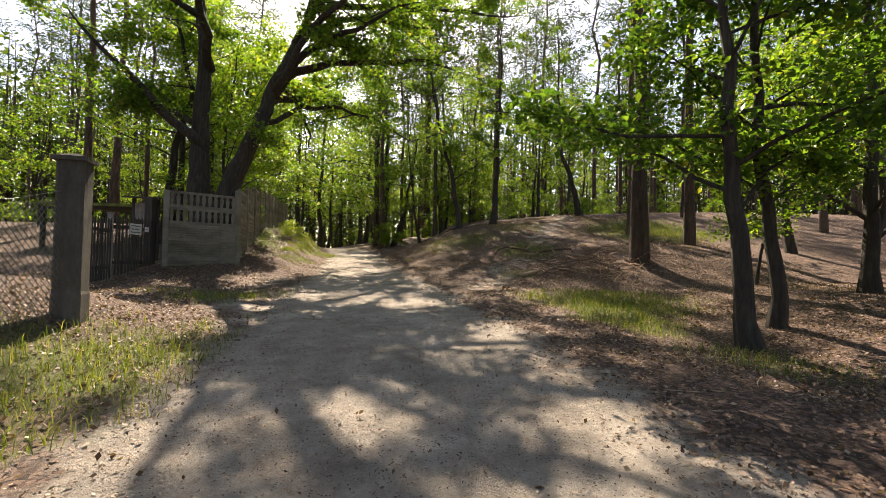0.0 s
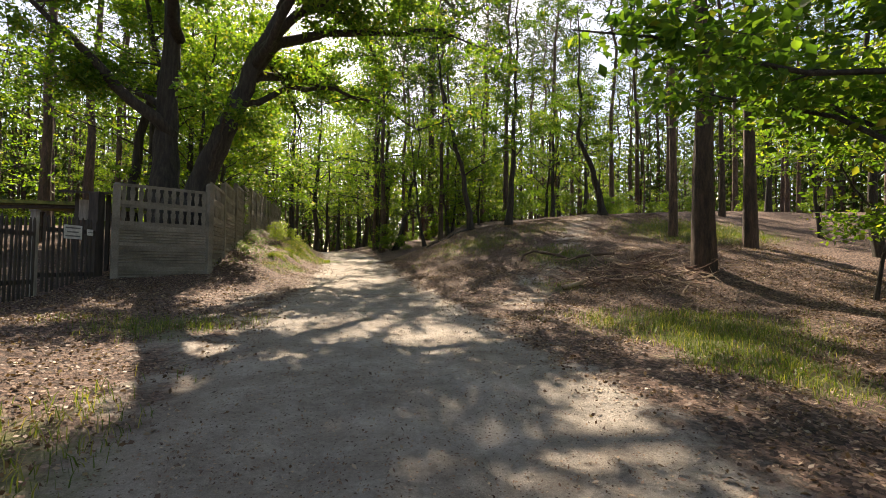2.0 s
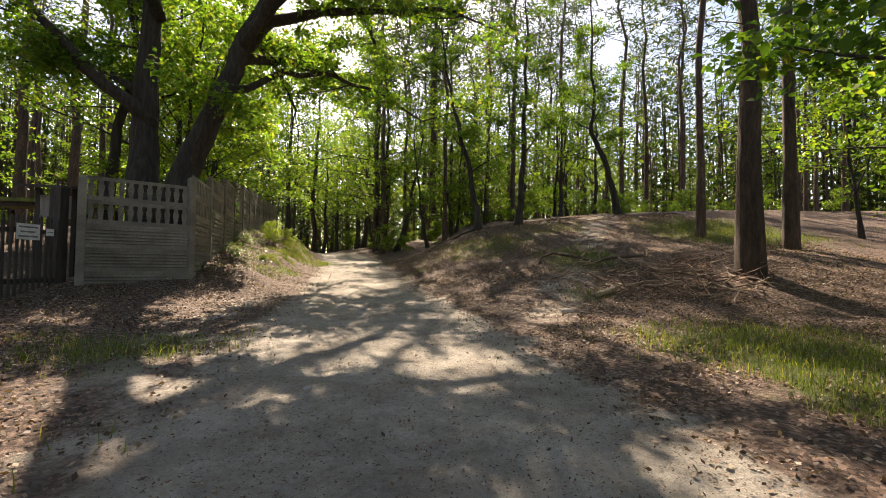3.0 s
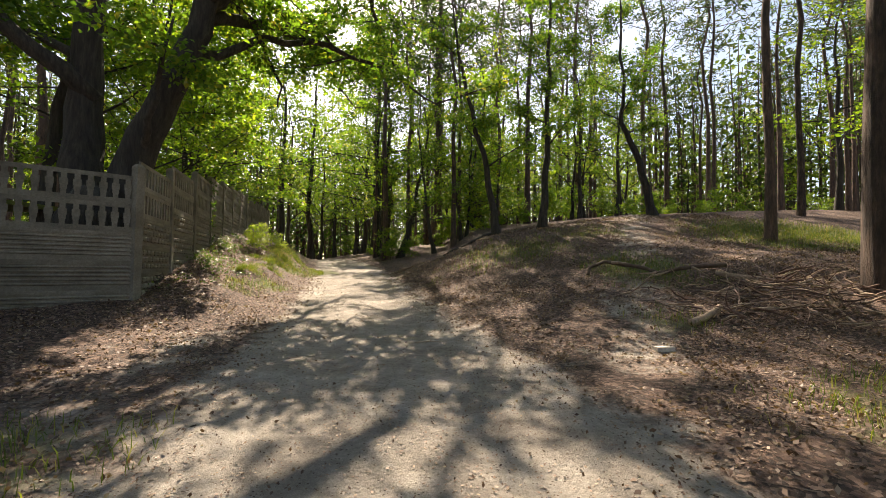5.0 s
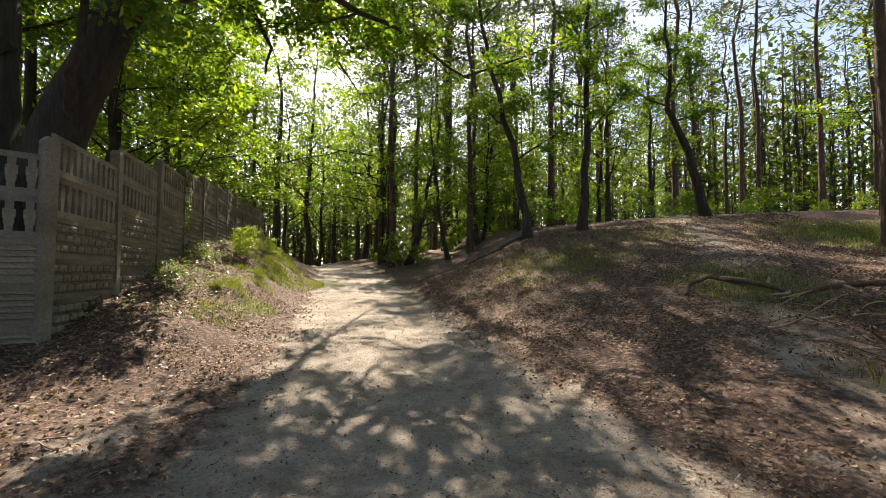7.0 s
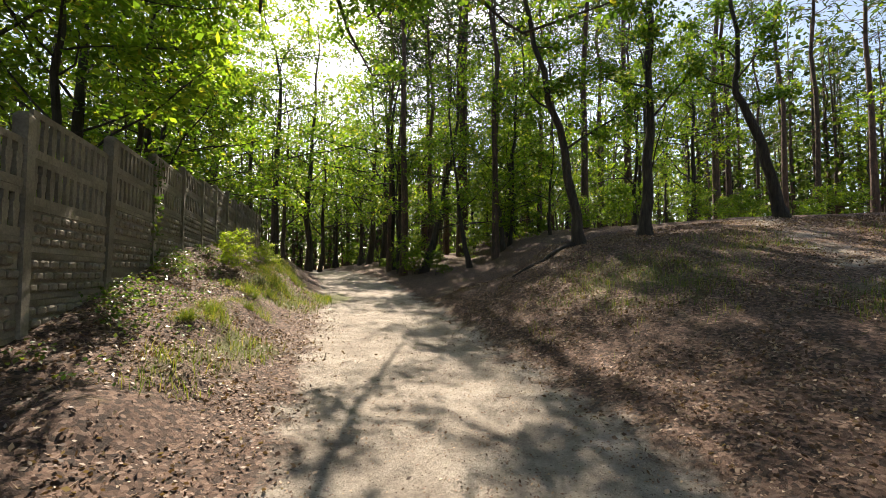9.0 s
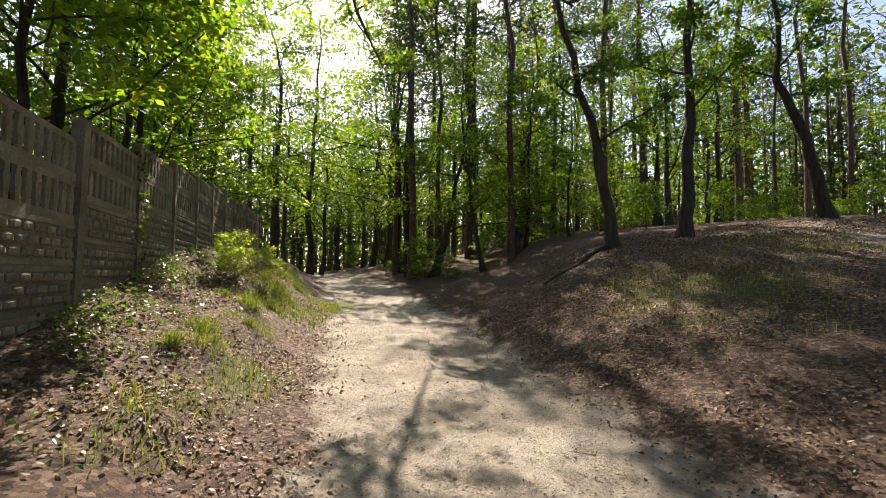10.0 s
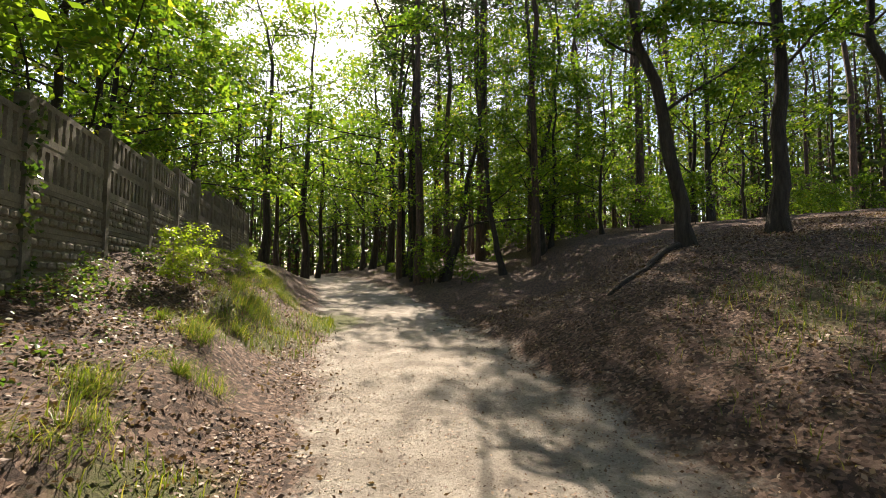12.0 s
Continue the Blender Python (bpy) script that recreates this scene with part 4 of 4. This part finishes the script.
# ---- things on the ground ----
def fallen_branch(name, label, x, y, pts, r0, r1, side=(), group="", wood=None):
    """A dead branch lying on the ground; points are offsets in metres, with the height above the ground."""
    rnd = random.Random(int(abs(x * 31 + y * 17)))
    z0 = ground_z(x, y)
    root = thing(name, Matrix.Translation((x, y, z0)), label, "branch", group)
    fine = []
    for a, b in zip(pts, pts[1:]):
        for s in (0.0, 0.33, 0.67):
            p = Vector(a).lerp(Vector(b), s)
            fine.append(Vector((p.x + rnd.uniform(-0.02, 0.02), p.y, ground_z(x + p.x, y + p.y) - z0 + p.z)))
    p = Vector(pts[-1])
    fine.append(Vector((p.x, p.y, ground_z(x + p.x, y + p.y) - z0 + p.z)))
    part("stem", Geo().tube(fine, taper(r0, r1, len(fine)), 7, True, 0.1, rnd).mesh("stem", wood or BARK_DEAD, True), root)
    for t, d, ln in side:
        tw = wander(rnd, along(fine, t), d, ln, 4, 0.2)
        part("twig", Geo().tube(tw, taper(r1 * 0.8, 0.005, 5), 5, False).mesh("twig", BARK_DEAD, True), root)


fallen_branch("fallen_branch", "crooked pale dead branch lying across the slope", 1.95, 17.05, [(0, 0.25, 0.02), (0.1, 0.35, 0.16), (0.4, 0.3, 0.27), (0.75, 0.1, 0.2), (1.05, -0.15, 0.17), (1.35, -0.35, 0.06), (1.6, -0.45, 0.16), (2.0, -0.5, 0.19), (2.6, -0.6, 0.2)], 0.036, 0.046,
              ((0.6, (-0.5, -0.4, -0.1), 0.6), (0.72, (-0.6, 0.2, -0.2), 0.7), (0.3, (0.3, -0.4, 0.0), 0.5), (0.5, (0.5, 0.3, 0.5), 0.35), (0.85, (0.3, -0.5, -0.1), 0.4)), "dead branches", BARK_BROWN)
fallen_branch("fallen_branch", "short thick sawn branch lying on the leaves", 2.35, 13.75, [(0, 0, 0.05), (0.35, 0.25, 0.06), (0.75, 0.55, 0.09)], 0.06, 0.05, (), "dead branches")
fallen_branch("fallen_branch", "pale broken branch lying on the twig heap", 4.2, 16.2, [(0, 0, 0.16), (0.4, -0.4, 0.14), (0.9, -0.8, 0.1)], 0.05, 0.04, (), "dead branches")


def twig_heap():
    rnd = random.Random(8)
    x, y = 4.55, 14.7
    z = ground_z(x, y)
    root = thing("twig_heap", Matrix.Translation((x, y, z)), "tangled heap of dry reddish brushwood", "brushwood")
    for k in range(290):
        px, py = rnd.gauss(0, 0.95), rnd.gauss(0, 0.65)
        a = rnd.uniform(0, 6.28)
        zz = ground_z(x + px, y + py) - z + 0.02 + rnd.uniform(0.0, 0.5) * math.exp(-(px * px + py * py))
        tw = wander(rnd, (px, py, zz), (math.cos(a), math.sin(a), rnd.uniform(-0.05, 0.4)), rnd.uniform(0.25, 0.95), 5, 0.38, -0.03)
        part("twig", Geo().tube(tw, taper(rnd.uniform(0.008, 0.022), 0.004, 6), 4, False).mesh("twig", BRUSH if k % 2 else BARK_DEAD, True), root)


twig_heap()
brick = thing("brick", Matrix.Translation((1.55, 12.97, ground_z(1.55, 12.97) + 0.012)) @ Matrix.Rotation(0.15, 4, "Z"), "single pale brick lying on fallen leaves", "brick",
              data=Geo().box(-0.125, 0.125, -0.06, 0.06, -0.04, 0.035).mesh("brick", BRICK))


def scatter_cover():
    """Fallen leaves, grass and bramble over the parts of the ground that carry them."""
    rng = np.random.default_rng(77)
    pts = []
    n = 0
    while n < 290000:
        x, y = rng.uniform(-8.5, 10.5), 1.0 + 26 * rng.random()
        s = sand_amount(x, y)
        if wall_side(x, y) > -0.1 and y > 15 or rng.random() < s * 0.985 or noise.noise((x * 0.9, y * 0.9, 30)) < rng.uniform(-0.6, 0.25):
            n += 1
            continue
        pts.append((x, y, ground_z(x, y) + 0.012))
        n += 1
    v, q = leaves(rng, pts, (0.012, 0.012, 0.008), 1, 0.046, 0.62, 0.62, False)
    thing("leaf_litter", Matrix(), "dry brown fallen leaves strewn over the ground", "leaf litter", kind="stuff", data=mesh_np("leaf_litter", v, q, LITTER))
    pts = []
    while len(pts) < 36000:
        y = rng.uniform(2.0, 24.0)
        x = road_x(y) + rng.uniform(-2.4, 2.4)
        if noise.noise((x * 1.3, y * 1.3, 90)) > rng.uniform(-0.7, 0.5):
            pts.append((x, y, ground_z(x, y) + 0.006))
    v, q = leaves(rng, pts, (0.01, 0.01, 0.002), 1, 0.026, 0.85, 0.6, False)
    thing("leaf_crumbs", Matrix(), "small crumbs of dry leaf and bark on the sand", "leaf litter", kind="stuff", data=mesh_np("leaf_crumbs", v, q, LITTER))
    pts = []
    while len(pts) < 26000:
        x, y = rng.uniform(-8.5, 12), rng.uniform(1.0, 27)
        if rng.random() < max(0.0, moss_amount(x, y) - 0.22 + 0.25 * noise.noise((x * 1.7, y * 1.7, 3))) and sand_amount(x, y) < 0.8:
            pts.append((x, y, ground_z(x, y) - 0.01))
    v, q = blades(rng, pts, 0.05, 0.17, 0.004, 0.05)
    thing("grass", Matrix(), "thin green and straw-coloured woodland grass", "grass", kind="stuff", data=mesh_np("grass", v, q, GRASS))


scatter_cover()


# ---- plants at the foot of the wall ----
WEEDS = [broadleaf("tall_weed", "tall bright green weed in the sun by the wall", "weeds by the wall", 90 + k, [(0, 0, 0), (0.05, 0.02, 0.4), (0.1, -0.05, 0.8), (0.05, 0.05, 1.15)], 0.012, 0.15, 8, 0.55, 4, 0.2, 9, 0.07, 0.07, (BARK_DEAD, LEAF_WEED), False, 5, 0.6, 0.004) for k in range(3)]
weed_rnd = random.Random(6)
for k in range(14):
    y = 22.6 + 5.6 * k / 14 + weed_rnd.uniform(-0.3, 0.3)
    x = WALL_B.x - 0.277 * (y - WALL_B.y) + weed_rnd.uniform(0.5, 1.6) + (0.5 if k > 7 else 0.0)
    put(WEEDS, x, y, weed_rnd.uniform(0, 360), weed_rnd.uniform(0.4, 0.85), k)


def wall_plants():
    rng = np.random.default_rng(14)
    pts = []
    for _ in range(900):
        y = rng.uniform(15.8, 24.0)
        x = WALL_B.x - 0.277 * (y - WALL_B.y) + 0.12 + abs(rng.normal(0, 0.55))
        if noise.noise((x * 1.2, y * 1.2, 50)) > -0.05:
            pts.append((x, y, ground_z(x, y) + 0.05 + 0.12 * rng.random()))
    v, q = leaves(rng, pts, (0.06, 0.06, 0.03), 3, 0.06, 0.7, 0.6, True)
    thing("bramble", Matrix(), "low glossy bramble leaves along the foot of the wall", "bramble", kind="stuff", data=mesh_np("bramble", v, q, LEAF_BRAMBLE))
    for k, top in ((3, 1.0),):
        p = WALL_B + WALL_DIR * STEP * k
        z = ground_z(p.x, p.y)
        a = rng.uniform(0, 6.28, 160)
        pts = [(p.x + 0.1 * math.cos(t) + 0.03, p.y + 0.1 * math.sin(t) - 0.02, z + 2.0 * top * rng.random()) for t in a]
        v, q = leaves(rng, pts, (0.03, 0.03, 0.05), 2, 0.07, 0.2, 0.7, True)
        thing("ivy", Matrix(), "dark ivy climbing a concrete fence post", "ivy", kind="stuff", data=mesh_np("ivy", v, q, LEAF_BRAMBLE))
    # tufts of long grass that arch over the edge of the bank
    vs, qs, base = [], [], 0
    for _ in range(80):
        y = 28.0 - 11.0 * rng.random() ** 2.6
        x = road_x(y) - road_half(y) - rng.normal(1.35, 0.4)
        if noise.noise((x * 0.6, y * 0.6, 70)) < -0.1 - 0.3 * smooth(20, 23, y):
            continue
        c = rng.normal(0, rng.uniform(0.04, 0.12), (130, 2)) + (x, y)
        pts = [(px, py, ground_z(px, py) - 0.01) for px, py in c]
        v, q = blades(rng, pts, 0.05, rng.uniform(0.12, 0.27), 0.0028, 0.12, (0.07, -0.03, 0))
        vs.append(v)
        qs.append(q + base)
        base += len(v)
    v, q = np.concatenate(vs), np.concatenate(qs)
    thing("bank_grass", Matrix(), "long pale grass hanging over the edge of the bank", "grass", kind="stuff", data=mesh_np("bank_grass", v, q, GRASS))


wall_plants()


# ---- sticks, stones and a bare root ----
fallen_branch("bare_root", "dark exposed root running down from an oak's foot", 0.7, 24.95, [(0, 0, 0.05), (-0.5, -0.25, 0.06), (-1.0, -0.75, 0.03), (-1.9, -1.35, 0.0)], 0.08, 0.04, (), "", BARK_OAK)
stick_rnd = random.Random(15)
STICKS = []
for k in range(4):
    tw = wander(stick_rnd, (-0.3, 0, 0.012), (1, 0, 0.02), stick_rnd.uniform(0.4, 0.8), 5, 0.12)
    tw = [Vector((p.x, p.y, 0.012 + 0.01 * abs(p.z))) for p in tw]
    STICKS.append(thing("stick", Matrix(), "thin dry stick lying on the ground", "stick", "sticks on the ground", data=Geo().tube(tw, taper(0.011, 0.004, 6), 5).mesh("stick", BARK_DEAD, True)))
for k in range(70):
    y = stick_rnd.uniform(3.5, 24)
    x = road_x(y) + stick_rnd.choice((-1, 1)) * stick_rnd.uniform(0.6, 5.5)
    if wall_side(x, y) < -0.3 or y < 13:
        put(STICKS, x, y, stick_rnd.uniform(0, 360), stick_rnd.uniform(0.35, 0.85), k)


def pebble_mesh(seed):
    rnd = random.Random(seed)
    bm = bmesh.new()
    bmesh.ops.create_icosphere(bm, subdivisions=2, radius=1.0)
    for v in bm.verts:
        n = noise.noise(v.co * 1.3 + Vector((seed, 0, 0)))
        v.co = Vector((v.co.x * 1.25, v.co.y, v.co.z * 0.65)) * (1 + 0.3 * n)
    me = bpy.data.meshes.new("stone")
    bm.to_mesh(me)
    bm.free()
    me.materials.append(STONE)
    return me


PEBBLES = [thing("stone", Matrix(), "small grey stone half sunk in the ground", "stone", "stones on the ground", data=pebble_mesh(k)) for k in range(3)]
for k in range(60):
    y = stick_rnd.uniform(3.5, 24)
    put(PEBBLES, road_x(y) + stick_rnd.gauss(0, 1.8), y, stick_rnd.uniform(0, 360), 0.012 + 0.03 * stick_rnd.random() ** 3, k)
put(PEBBLES, -6.75, 21.1, 30, 0.13, 1)
put(PEBBLES, -6.2, 14.4, 80, 0.12, 2)
